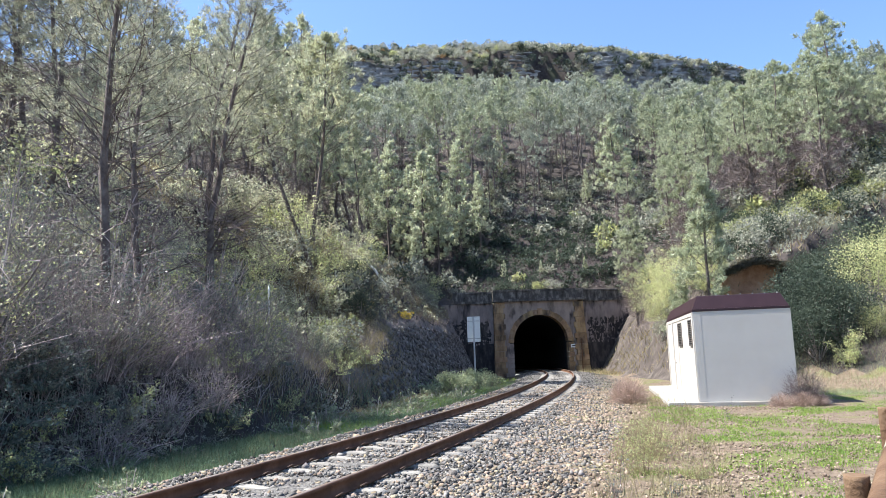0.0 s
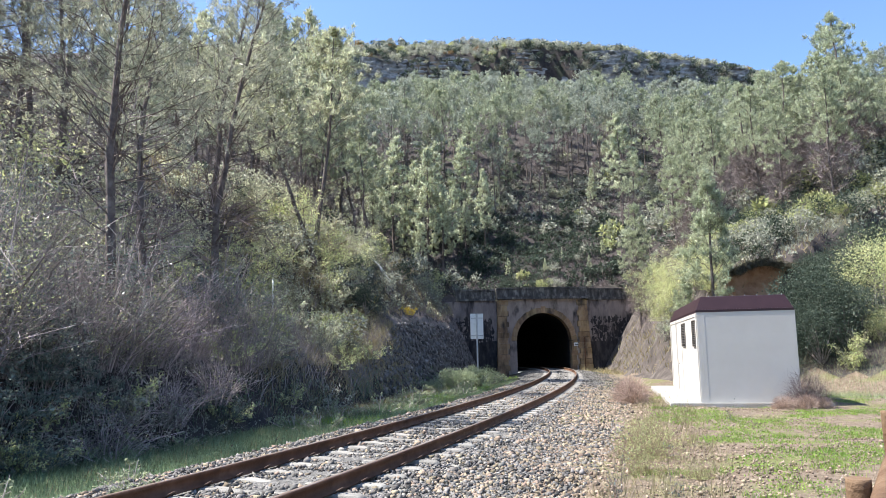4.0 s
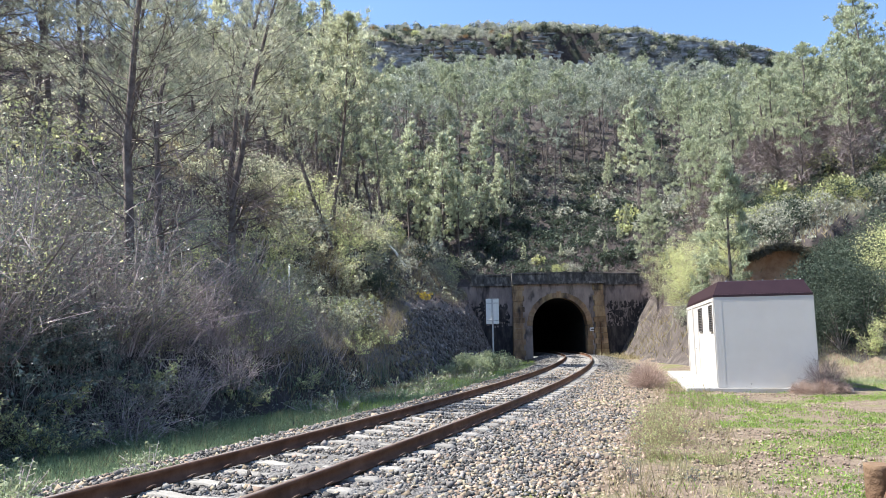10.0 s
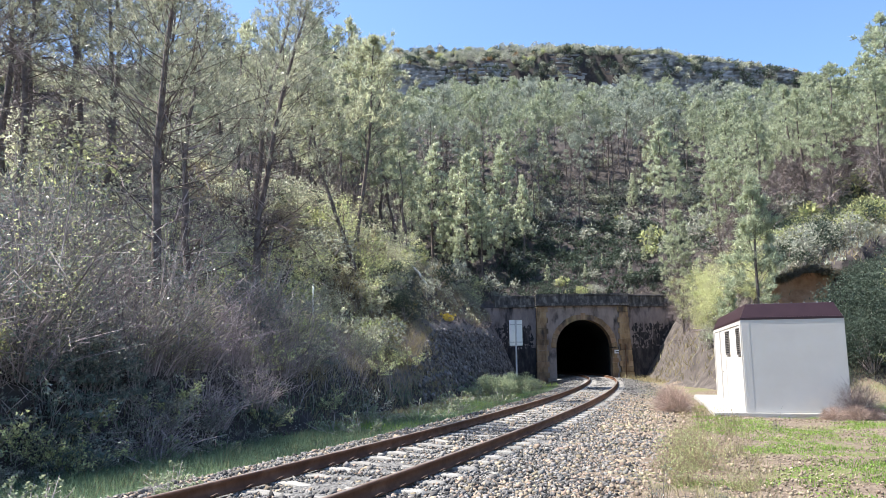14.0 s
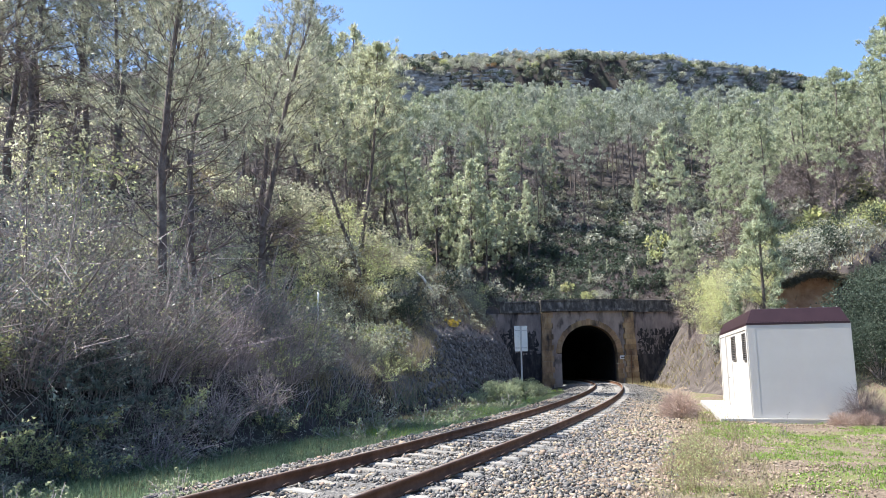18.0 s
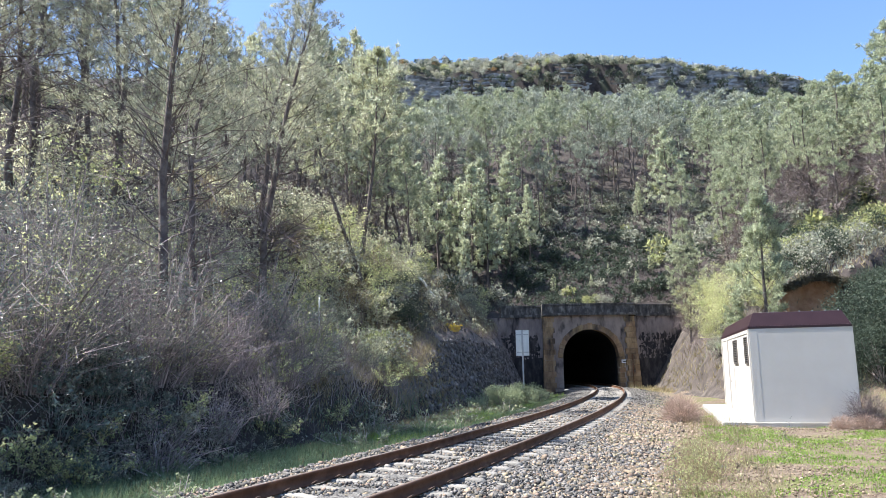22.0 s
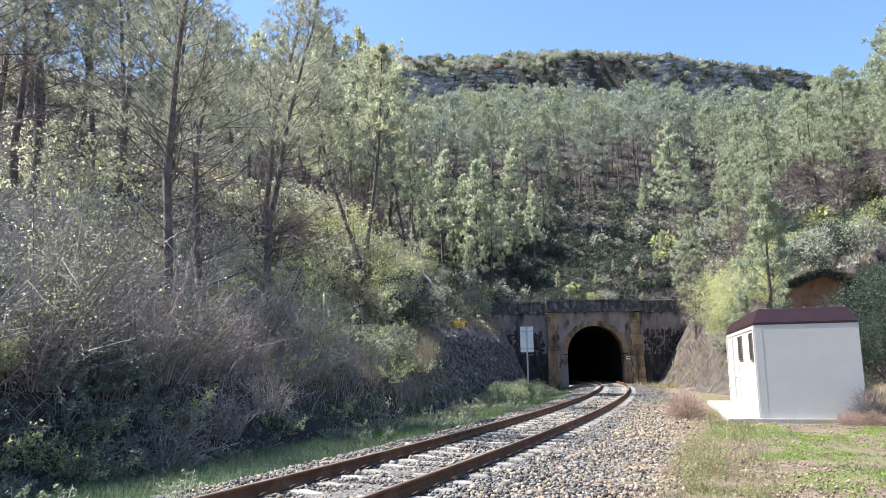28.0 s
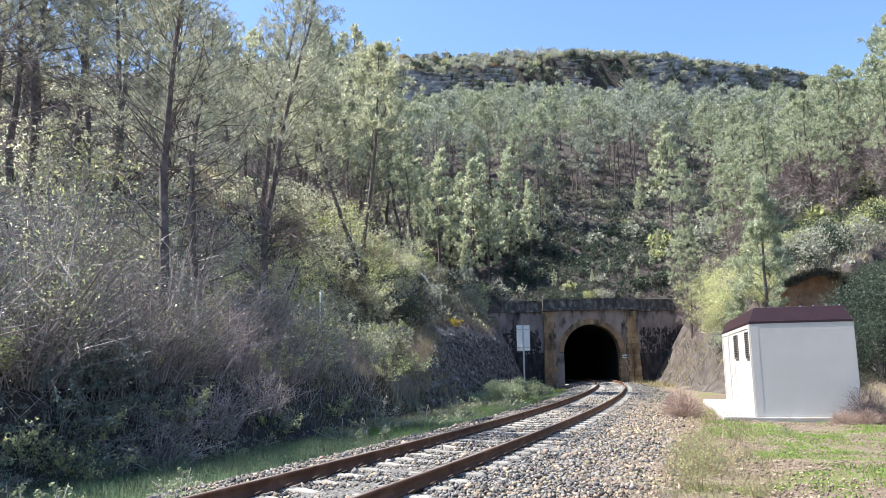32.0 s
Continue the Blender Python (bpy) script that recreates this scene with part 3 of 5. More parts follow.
# battered pilasters of quoins
for side in (-1, 1):
    z, k = -0.9, 0
    while z < 5.5:
        hgt = min(0.46, 5.55 - z)
        batter = 0.055 * (5.5 - z)
        w = 0.86 if k % 2 else 0.72
        if side < 0:
            x0, x1 = 8.55 - batter * 0.4, 8.62 + w
        else:
            x0, x1 = 16.28 - w, 16.28 + batter
        part("quoin", boxed(x0, x1, PY - 0.12 - batter * 0.6, PY + 0.5, z + 0.008, z + hgt - 0.008, 0.015), "ashlar", portal)
        z += hgt
        k += 1
for x0, x1, yy_ in ((8.45, 16.4, PY - 0.35), (5.0, 8.44, PY + 0.05), (16.41, 21.5, PY + 0.05)):
    top = 5.6 if x0 == 8.45 else 5.5
    part("cornice", boxed(x0, x1, yy_, yy_ + 1.2, top, top + 0.22, 0.03), "parapet", portal, "moulded cornice, dark with lichen")
    x = x0
    while x < x1 - 0.2:
        w = min(1.05, x1 - x)
        part("parapet_block", boxed(x + 0.008, x + w - 0.008, yy_ + 0.14, yy_ + 0.7, top + 0.225, top + 0.86, 0.02), "parapet", portal)
        x += w
    part("coping", boxed(x0, x1, yy_ + 0.08, yy_ + 0.78, top + 0.865, top + 1.02, 0.02), "parapet", portal)
for x0, x1 in ((4.0, 8.52), (16.36, 22.0)):
    part("wing_wall", boxed(x0, x1, PY + 0.2, PY + 1.1, -1.0, 5.5), "soot_wall", portal, "pinkish-grey plaster wing wall")
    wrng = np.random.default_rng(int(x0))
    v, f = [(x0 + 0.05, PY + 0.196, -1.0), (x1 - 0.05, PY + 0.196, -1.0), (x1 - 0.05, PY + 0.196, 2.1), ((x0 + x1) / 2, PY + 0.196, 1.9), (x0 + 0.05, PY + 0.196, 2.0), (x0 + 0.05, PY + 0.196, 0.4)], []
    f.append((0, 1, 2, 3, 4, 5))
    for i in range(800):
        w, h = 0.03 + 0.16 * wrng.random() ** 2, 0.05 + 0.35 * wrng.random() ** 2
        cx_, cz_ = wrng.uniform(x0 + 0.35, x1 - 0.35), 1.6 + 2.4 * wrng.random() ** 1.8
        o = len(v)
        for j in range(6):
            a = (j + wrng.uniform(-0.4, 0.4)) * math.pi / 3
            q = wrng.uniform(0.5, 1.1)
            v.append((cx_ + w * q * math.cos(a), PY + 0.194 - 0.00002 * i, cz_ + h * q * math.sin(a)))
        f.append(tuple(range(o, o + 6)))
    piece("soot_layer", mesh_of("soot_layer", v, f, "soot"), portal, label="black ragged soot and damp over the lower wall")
part("enamel_plate", boxed(15.05, 15.55, PY - 0.1, PY - 0.06, 1.55, 1.85, 0.01), "sign_back", portal, "small white enamel plate")
part("plate_bar", boxed(15.13, 15.47, PY - 0.104, PY - 0.1, 1.66, 1.74), "dark", portal, "dark marks on the plate")
part("drain_pipe", boxed(15.86, 15.93, PY - 0.5, PY - 0.44, -0.6, 2.3, 0.02), "rust", portal, "thin rusty pipe")
# bore
bore_pts = [(PC + PR, -0.9)] + arch_points(PR, SPRING, 20) + [(PC - PR, -0.9)]
bv, bf = [], []
bys = [PY + 0.94] + [PY + 1 + 2.5 * i for i in range(1, 24)]
for yy_ in bys:
    shift = -0.006 * max(yy_ - 62, 0) ** 2 + 0.12 * (yy_ - 62)
    bv += [(a + shift, yy_, b) for a, b in bore_pts]
nb = len(bore_pts)
for i in range(len(bys) - 1):
    for j in range(nb - 1):
        bf.append((i * nb + j, i * nb + j + 1, (i + 1) * nb + j + 1, (i + 1) * nb + j))
bore = tagged(piece("tunnel_bore", mesh_of("tunnel_bore", bv, bf, "lining")), "dark sooty masonry tunnel bore curving away", "tunnel", kind="structure")
end = [v for v in bv[-nb:]]
piece("bore_end", mesh_of("bore_end", end, [tuple(range(nb))], "lining"), bore)
fl = [(PC - 4 - 0.006 * max(b - 62, 0) ** 2, b, -0.55) for b in bys] + [(PC + 5, b, -0.55) for b in bys]
n_ = len(bys)
piece("bore_floor", mesh_of("bore_floor", fl, [(i, i + n_, i + n_ + 1, i + 1) for i in range(n_ - 1)], "ballast_bed"), bore)


# ---- equipment hut ----
HUT = pose(8.75, 20.95, -0.25, 0, 0, -16.2)
HW, HD, HH = 2.72, 9.2, 2.62
hut = tagged(new("equipment_hut"), "white rendered lineside hut with maroon mansard roof", "hut")
hut.matrix_basis = HUT
part("body", boxed(0.04, HW, 0.022, HD - 0.06, 0, HH, 0.008), "white", hut)
for x0, x1, y0, y1 in ((0, 0.28, 0.018, 0.28), (0, 0.22, HD - 0.22, HD), (HW - 0.22, HW, HD - 0.22, HD)):
    part("corner_pier", boxed(x0, x1, y0, y1, 0, HH, 0.035), "white", hut)
part("pier", boxed(0, 0.1, 6.6, 6.85, 0, HH - 0.01, 0.03), "white", hut)
part("wall_band", boxed(0.02, HW - 0.02, 0.02, HD - 0.02, HH - 0.12, HH + 0.02, 0.01), "white", hut)
bm = bmesh.new()
o = -0.012
ins = 0.2
levels = [(o, HH), (o, HH + 0.07), (o - 0.02, HH + 0.075), (-ins, HH + 0.46), (-ins - 0.06, HH + 0.47)]
rg = []
for e, z in levels:
    rg.append([bm.verts.new(p) for p in ((-e, -e, z), (HW + e, -e, z), (HW + e, HD + e, z), (-e, HD + e, z))])
for a, b in zip(rg, rg[1:]):
    for i in range(4):
        bm.faces.new((a[i], a[(i + 1) % 4], b[(i + 1) % 4], b[i]))
bm.faces.new(rg[-1])
bm.faces.new(rg[0][::-1])
roof = part("roof", bm, "roof", hut, "maroon sheet-metal mansard roof")
for i in range(7):
    x = 0.42 + i * (HW - 0.7) / 6
    part("roof_seam", boxed(x, x + 0.015, -o + 0.05, 0.12, HH + 0.09, HH + 0.1), "roof", roof, m=None)
    part("roof_hook", boxed(x - 0.005, x + 0.02, ins, ins + 0.04, HH + 0.46, HH + 0.495), "galva", roof)
for y0, y1, z0, z1 in ((0.5, 1.3, 1.62, 2.42), (3.5, 4.6, 1.62, 2.42)):
    v = part("vent", boxed(0.03, 0.07, y0, y1, z0, z1, 0.005), "dark", hut, "grey louvred vent")
    for a, b, c, d in ((y0, y0 + 0.03, z0, z1), (y1 - 0.03, y1, z0, z1), (y0, y1, z0, z0 + 0.03), (y0, y1, z1 - 0.03, z1)):
        part("vent_frame", boxed(0.0, 0.05, a, b, c, d), "louvre", v)
    for k in range(13):
        z = z0 + 0.05 + k * (z1 - z0 - 0.08) / 13
        bm = boxed(0.005, 0.045, y0 + 0.03, y1 - 0.03, z, z + 0.02)
        part("louvre_slat", bm, "louvre", v)
door = part("door", boxed(0.02, 0.075, 4.95, 5.95, 0.02, 2.1, 0.006), "white", hut, "white steel door")
part("door_handle", boxed(-0.02, 0.02, 5.82, 5.9, 1.0, 1.04, 0.008), "louvre", door)
pad = part("concrete_pad", boxed(-0.85, HW + 0.8, -0.14, HD + 0.6, -0.25, 0.004, 0.02), "concrete", None, m=HUT)
tagged(pad, "pale concrete slab under and around the white hut", "concrete pad", kind="structure")

# ---- line sign, seen from behind ----
sign = tagged(new("line_sign"), "pale rectangular lineside board on a steel post, seen from behind", "sign")
sign.matrix_basis = pose(5.0, 46.0, -0.6, 0, 0, -6)
part("post", boxed(-0.05, 0.05, -0.05, 0.05, -0.1, 4.25, 0.012), "galva", sign, "grey steel post")
part("board", boxed(-0.41, 0.41, 0.06, 0.085, 2.66, 4.26, 0.01), "sign_back", sign, "weathered pale board")
for z in (2.85, 3.95):
    part("bracket", boxed(-0.38, 0.38, 0.03, 0.06, z, z + 0.05, 0.005), "galva", sign)
part("stiffener", boxed(-0.06, 0.06, 0.02, 0.05, 2.66, 4.26, 0.005), "galva", sign)

# ---- post-and-rail fence ----
fence = tagged(new("timber_fence"), "round timber post-and-rail fence of brown treated wood", "fence")


def log(name, points, radius, parent, material, label="", sides=16):
    v, q = tube(points, [radius] * len(points), sides)
    n = len(v)
    v = np.concatenate([v, [points[0], points[-1]]])
    caps = [((i + 1) % sides, i, n, n) for i in range(sides)] + [(n - sides + i, n - sides + (i + 1) % sides, n + 1, n + 1) for i in range(sides)]
    bm = bmesh.new()
    vv = [bm.verts.new(p) for p in v]
    for f in q:
        bm.faces.new([vv[i] for i in f])
    for a, b, c, _ in caps:
        bm.faces.new((vv[a], vv[b], vv[c]))
    for f in bm.faces:
        f.smooth = len(f.verts) == 4
    return part(name, bm, material, parent, label)


log("post", [(2.1, 3.32, -0.6), (2.1, 3.32, 0.1), (2.1, 3.32, 0.765), (2.1, 3.32, 0.785)], 0.055, fence, "timber", "upright brown post")
log("post", [(3.62, 5.25, -0.6), (3.61, 5.25, 0.2), (3.6, 5.25, 0.88), (3.6, 5.25, 0.9)], 0.052, fence, "timber", "upright brown post")
ra, rb = Vector((3.75, 5.2, 0.93)), Vector((1.78, 2.72, 0.68))
for a, b, mt, r in ((0, 0.17, "timber", 0.066), (0.17, 0.57, "timber_pale", 0.064), (0.57, 1.0, "timber", 0.066)):
    log("handrail", [ra.lerp(rb, a + (b - a) * i / 4) for i in range(5)], r, fence, mt, "sloping round rail with pale worn stretches")


# ---- plants ----
def pine_meshes(seed, h, crown0, spread, limbs, tufts, per, length, width, trunk_r, needle, bend=0.4, top=0.25, droop=0.0, sides=6, fluff=0.16, dead=0, twigs=2, lp=4, curve=0.0, brush=0):
    """Trunk with limbs, and crown of needle tufts, of one pine of height h."""
    rng = np.random.default_rng(seed)
    k = 9
    t = np.linspace(0, 1, k)
    off = np.cumsum(rng.normal(0, bend / k, (k, 2)), axis=0) + np.outer(t ** 1.6, rng.normal(0, bend * 0.6, 2))
    off[:, 0] += curve * (1 - (1 - t) ** 2)
    off -= off[0]
    line = np.column_stack([off, t * h])
    line[0, 2] = -0.6
    rad = trunk_r * (1 - 0.9 * t) + 0.006
    rad[0] *= 1.3
    wood = [tube(line, rad, sides)]
    at = lambda u: np.array([np.interp(u, t, line[:, i]) for i in range(3)])
    starts = []
    for i in range(limbs):
        u = crown0 + (0.985 - crown0) * ((i + rng.random()) / limbs) ** 0.92
        v = (u - crown0) / (1 - crown0)
        prof = (np.sin(np.pi * min(1, v * (1 - top) + top * 0.9 + 0.06)) ** 0.75) * (1 - 0.35 * v)
        starts.append((u, spread * h * prof * rng.uniform(0.6, 1.2) + 0.12, 1))
    for i in range(dead):
        starts.append((rng.uniform(crown0 * 0.25, crown0 * 1.15), spread * h * rng.uniform(0.3, 0.9), 0))
    az = rng.random() * 6.28
    cs, ds, bc, bd = [], [], [], []
    for u, ln, leafy in starts:
        az += 2.4 + rng.normal(0, 0.35)
        p0 = at(u)
        el = rng.uniform(0.15, 0.6) + 0.45 * u - droop
        d = np.array([math.cos(az) * math.cos(el), math.sin(az) * math.cos(el), math.sin(el)])
        q = np.linspace(0, 1, lp)
        pts = p0 + np.outer(q, d) * ln + np.outer(q ** 2, [0, 0, 0.18 * ln]) + np.cumsum(rng.normal(0, 0.05 * ln, (lp, 3)), axis=0) * q[:, None]
        wood.append(tube(pts, np.interp(q, [0, 1], [max(0.012, trunk_r * 0.26 * (1.1 - u)), 0.006]), 3))
        offs = [pts]
        for j in range(3 if leafy else 2):
            b = rng.uniform(0.3, 0.85)
            s0 = np.array([np.interp(b, q, pts[:, i]) for i in range(3)])
            e = d * 0.5 + rng.normal(0, 0.5, 3) + [0, 0, 0.2]
            e = e / np.linalg.norm(e) * ln * rng.uniform(0.25, 0.5)
            tp = s0 + np.outer(q, e)
            if j < twigs:
                wood.append(tube(tp[[0, -1]], [0.012, 0.005], 3))
            offs.append(tp)
        if not leafy:
            for _ in range(brush):
                tp = offs[rng.integers(len(offs))]
                b = rng.uniform(0.2, 1.0)
                bc.append([np.interp(b, q, tp[:, i]) for i in range(3)])
                bd.append(d * 0.7)
            continue
        m = max(2, int(tufts * (0.5 + ln / (spread * h))))
        for _ in range(m):
            tp = offs[rng.integers(len(offs))]
            b = rng.uniform(0.5, 1.08)
            c = np.array([np.interp(b, q, tp[:, i]) for i in range(3)]) + rng.normal(0, fluff * (0.35 + 0.25 * ln), 3) * [1, 1, 0.7]
            cs.append(c)
            ds.append(d * 0.45 + [0, 0, 0.55])
    cs, ds = np.array(cs), np.array(ds)
    n = len(cs)
    c = np.repeat(cs, per, 0) + rng.normal(0, length * 0.3, (n * per, 3))
    crown = blades(rng, c, np.repeat(ds, per, 0), length, width, 0.95)
    wv, wf = gather(wood)
    out = [mesh_of("trunk", wv, wf, "bark", True), mesh_of("crown", *crown, needle)]
    if bc:
        out.append(mesh_of("deadwood", *blades(rng, np.array(bc), np.array(bd), 0.09 * h, 0.0028 * h, 0.6), "dead_wood"))
    return out


def pine(kind, meshes, label, group=""):
    ob = tagged(new(kind), label, "pine tree", group)
    piece("trunk", meshes[0], ob)
    piece("crown", meshes[1], ob)
    if len(meshes) > 2:
        piece("deadwood", meshes[2], ob, label="bare grey-brown dead branches")["kind"] = "stuff"
    return ob


def grow(proto_list, x, y, scale, turn, used, tilt=(0, 0), sink=0.0):
    """Plants a copy of one of the models on the ground."""
    ob = proto_list
    m = pose(x, y, at_ground(x, y) - sink, tilt[0], tilt[1], turn)
    if ob not in used:
        used.add(ob)
        ob.matrix_basis = m
        ob.scale = (scale,) * 3
        return ob
    c = copy_thing(ob, m)
    c.scale = (scale,) * 3
    return c


def thicket(name, models, places, label, category):
    """Many far plants joined into one object: places are (model, x, y, scale, turn)."""
    vs, fs, mi, o, mats = [], [], [], 0, []
    for k, x, y, s, turn, *up in places:
        c, sn = math.cos(turn) * s, math.sin(turn) * s
        z = up[0] if up else at_ground(x, y)
        for ch in models[k].children:
            me = ch.data
            v = np.empty(len(me.vertices) * 3, np.float32)
            me.vertices.foreach_get("co", v)
            v = v.reshape(-1, 3)
            w = np.empty_like(v)
            w[:, 0], w[:, 1], w[:, 2] = c * v[:, 0] - sn * v[:, 1] + x, sn * v[:, 0] + c * v[:, 1] + y, v[:, 2] * s + z
            f = np.empty(len(me.loops), np.int32)
            me.loops.foreach_get("vertex_index", f)
            f = f.reshape(len(me.polygons), -1)
            if f.shape[1] == 4:
                f = np.concatenate([f[:, [0, 1, 2]], f[:, [0, 2, 3]]])
            if me.materials[0] not in mats:
                mats.append(me.materials[0])
            vs.append(w)
            fs.append(f + o)
            mi.append(np.full(len(f), mats.index(me.materials[0]), np.int32))
            o += len(v)
    me = mesh_of(name, np.concatenate(vs), np.concatenate(fs), "bark")
    me.materials.clear()
    for m in mats:
        me.materials.append(m)
    me.polygons.foreach_set("material_index", np.concatenate(mi))
    return tagged(new(name, me), label, category, kind="stuff")


used = set()
prng = np.random.default_rng(77)
# pines of the back slope
far_models = [pine("pine_tree", pine_meshes(100 + i, 12.5, 0.52 + 0.06 * (i % 3), 0.25, 24, 6.4, 18, 0.3, 0.09, 0.13, "needle_far" if i % 3 else "needle_far_grey", bend=0.5, dead=20, brush=12, sides=4, fluff=0.27, top=0.3, twigs=0, lp=3),
                   "tall Aleppo pine with grey-green crown on the hillside", "pines on the hillside") for i in range(7)]
light_models = [pine("pine_tree", pine_meshes(120 + i, 12.0, 0.46, 0.27, 20, 5.4, 14, 0.38, 0.14, 0.12, "needle_far" if i else "needle_far_grey", bend=0.5, dead=0, sides=4, fluff=0.3, top=0.3, twigs=0, lp=3),
                     "pine high on the hillside", "pines on the hillside") for i in range(3)]
step = 4.2
upper = []
for iy in range(12):
    for ix in range(-16, 29):
        x = ix * step + prng.uniform(-1.5, 1.5) + (iy % 2) * 2.0
        y = 81 + iy * step + prng.uniform(-1.6, 1.6)
        if x < -0.42 * y - 4 or x > 0.8 * y or (y < 90 and 0 < x < 34 and prng.random() < 0.4):
            continue
        k, s, turn = int(prng.integers(7)), prng.uniform(0.78, 1.2), prng.uniform(0, 6.28)
        if y < 95:
            grow(far_models[k], x, y, s, math.degrees(turn), used, (prng.uniform(-3, 3), prng.uniform(-3, 3)))
        else:
            upper.append((k if y < 100 else 7 + k % 3, x, y, s * float(np.interp(y, [95, 110, 130], [1, 0.95, 0.74])), turn))
for i in range(60):
    upper.append((7 + int(prng.integers(3)), prng.uniform(-50, 110), prng.uniform(132, 166), prng.uniform(0.45, 0.62), prng.uniform(0, 6.28)))
for k in range(7):
    if far_models[k] not in used:
        grow(far_models[k], -40 + 12 * k, 100, 0.9, 0, used)
for k in range(3):
    grow(light_models[k], 10 + 14 * k, 131, 0.9, 0, used)
thicket("upper_forest", far_models + light_models, upper, "dense upper belt of grey-green pines", "forest")

# bright young pines above the portal and on the left slope
young_models = [pine("young_pine", pine_meshes(140 + i, 7.5, 0.12, 0.2, 42, 4.6, 28, 0.22, 0.075, 0.09, "needle_silver", twigs=0, lp=3, bend=0.25, top=0.45, fluff=0.12),
                     "young pine with silvery grey-green needles", "young pines") for i in range(3)]
for x, y, h in ((-0.2, 73.7, 12.4), (0.9, 71.8, 6.0), (3.0, 70.7, 12.0), (4.1, 77, 10.5), (4.5, 70.0, 8.6), (7.2, 77.5, 10.7), (7.1, 74.0, 5.2), (9.3, 75.2, 8.2), (14.0, 90.1, 8.4), (1.8, 76, 9.0), (5.7, 73.5, 7.0), (-2.4, 70.5, 8.5),
                (-2.5, 76, 11.0), (2.2, 68, 5.0), (22.2, 73.5, 2.6), (18.0, 66.7, 1.6), (13.9, 67.2, 1.5), (16.2, 70, 1.4), (10.5, 68, 2.0), (20, 69, 1.8), (11.8, 83.5, 4.5), (24, 86, 5)):
    grow(young_models[prng.integers(3)], x, y, h / 7.4, prng.uniform(0, 360), used)
mid_model = pine("pine_tree", pine_meshes(150, 13.2, 0.26, 0.22, 46, 6, 40, 0.28, 0.085, 0.17, "needle_silver", bend=0.5, top=0.4, fluff=0.15, dead=8, brush=8), "broad silvery pine standing alone above the tunnel", "pines on the hillside")
grow(mid_model, 25.5, 79, 1.0, 40, used)

# pines on the near left bank
near_models = [pine("pine_tree", pine_meshes(160 + i, 11.5, 0.36, 0.23, 56, 8.5, 22, 0.15, 0.023, 0.13, ("needle", "needle_grey")[i % 2], bend=1.0, top=0.3, fluff=0.34, dead=12, brush=14, droop=0.15),
                    "tall thin pine with an open airy crown on the bank", "pines on the bank") for i in range(4)]
for i, (x, y, s, lean) in enumerate(((-7.1, 18, 1.05, 0), (-6.6, 20.5, 1.0, 9), (-13.4, 16.2, 1.0, -3), (-14.5, 22.0, 1.1, 0), (-9.4, 24, 1.0, 3), (-11.8, 25.5, 1.05, 0),
                      (-14.5, 29, 1.15, -2), (-17, 33, 1.2, 0), (-15, 25.5, 1.1, 0), (-18.2, 28.5, 1.1, 0), (-16.5, 36, 1.2, 0), (-6.8, 27.5, 1.2, 3), (-7.4, 31, 1.25, 2), (-18.4, 31.5, 1.2, 0), (-20.5, 34.5, 1.25, 0), (-16.6, 27.2, 1.1, 0))):
    grow(near_models[(i * 3 + i // 4) % 4], x, y, s, prng.uniform(0, 360), used, (0, lean))
slope_models = [pine("pine_tree", pine_meshes(180 + i, 11, 0.34, 0.2, 36, 5, 30, 0.24, 0.06, 0.12, twigs=1, lp=3, needle="needle_pale" if i < 2 else "needle_far", bend=1.3, top=0.3, fluff=0.2, dead=12, brush=10),
                     "pine with a bent trunk on the slope", "pines on the slope") for i in range(3)]
for x, y, s, lean in ((-6.3, 46, 1.05, 0), (-2.4, 48, 0.8, 2), (-10, 50, 1.05, 3), (-5.5, 53, 1.0, 0), (-13, 47, 1.1, 0), 
                      (-16, 52, 1.1, 0), (-9, 57, 1.1, 0), (-6.5, 61, 1.0, 0), (-19, 45, 1.1, 0), (-14, 60, 1.1, 0), (-8, 66, 1.0, 0), (-12, 70, 1.1, 0), (-22, 56, 1.2, 0), (-24, 66, 1.2, 0), (-18, 70, 1.1, 0), (-7, 74, 1.0, 0), (-28, 74, 1.2, 0), (4, 84, 1.1, 0), (8.5, 86, 1.0, 0), (-9, 51, 1.3, 2), (-6.2, 57, 1.35, 0), (-11.5, 58, 1.4, 0), (-3.6, 62, 1.25, 2), (-8.6, 63, 1.6, 0), (-7.2, 61, 1.72, 0), (-11.2, 60, 1.6, 0), (-5.0, 64, 1.45, 0), (-13.5, 64, 1.6, 0), (-2.8, 66, 1.3, 0)):
    grow(slope_models[prng.integers(3)], x, y, s, prng.uniform(0, 360), used, (0, lean))

curved = pine("pine_tree", pine_meshes(190, 12.0, 0.42, 0.25, 46, 6.5, 34, 0.25, 0.058, 0.13, "needle_pale", bend=0.3, top=0.3, fluff=0.25, dead=10, brush=8, curve=-2.6), "pine with a strongly curved trunk on the slope", "pines on the slope")
grow(curved, -3.9, 36.8, 1.0, 0, used)
curved = pine("pine_tree", pine_meshes(191, 12.5, 0.42, 0.26, 46, 6.5, 34, 0.25, 0.058, 0.14, "needle_pale", bend=0.3, top=0.3, fluff=0.25, dead=10, brush=8, curve=0.9), "pine with a gently leaning trunk on the slope", "pines on the slope")
grow(curved, -4.6, 40.5, 1.0, 0, used)
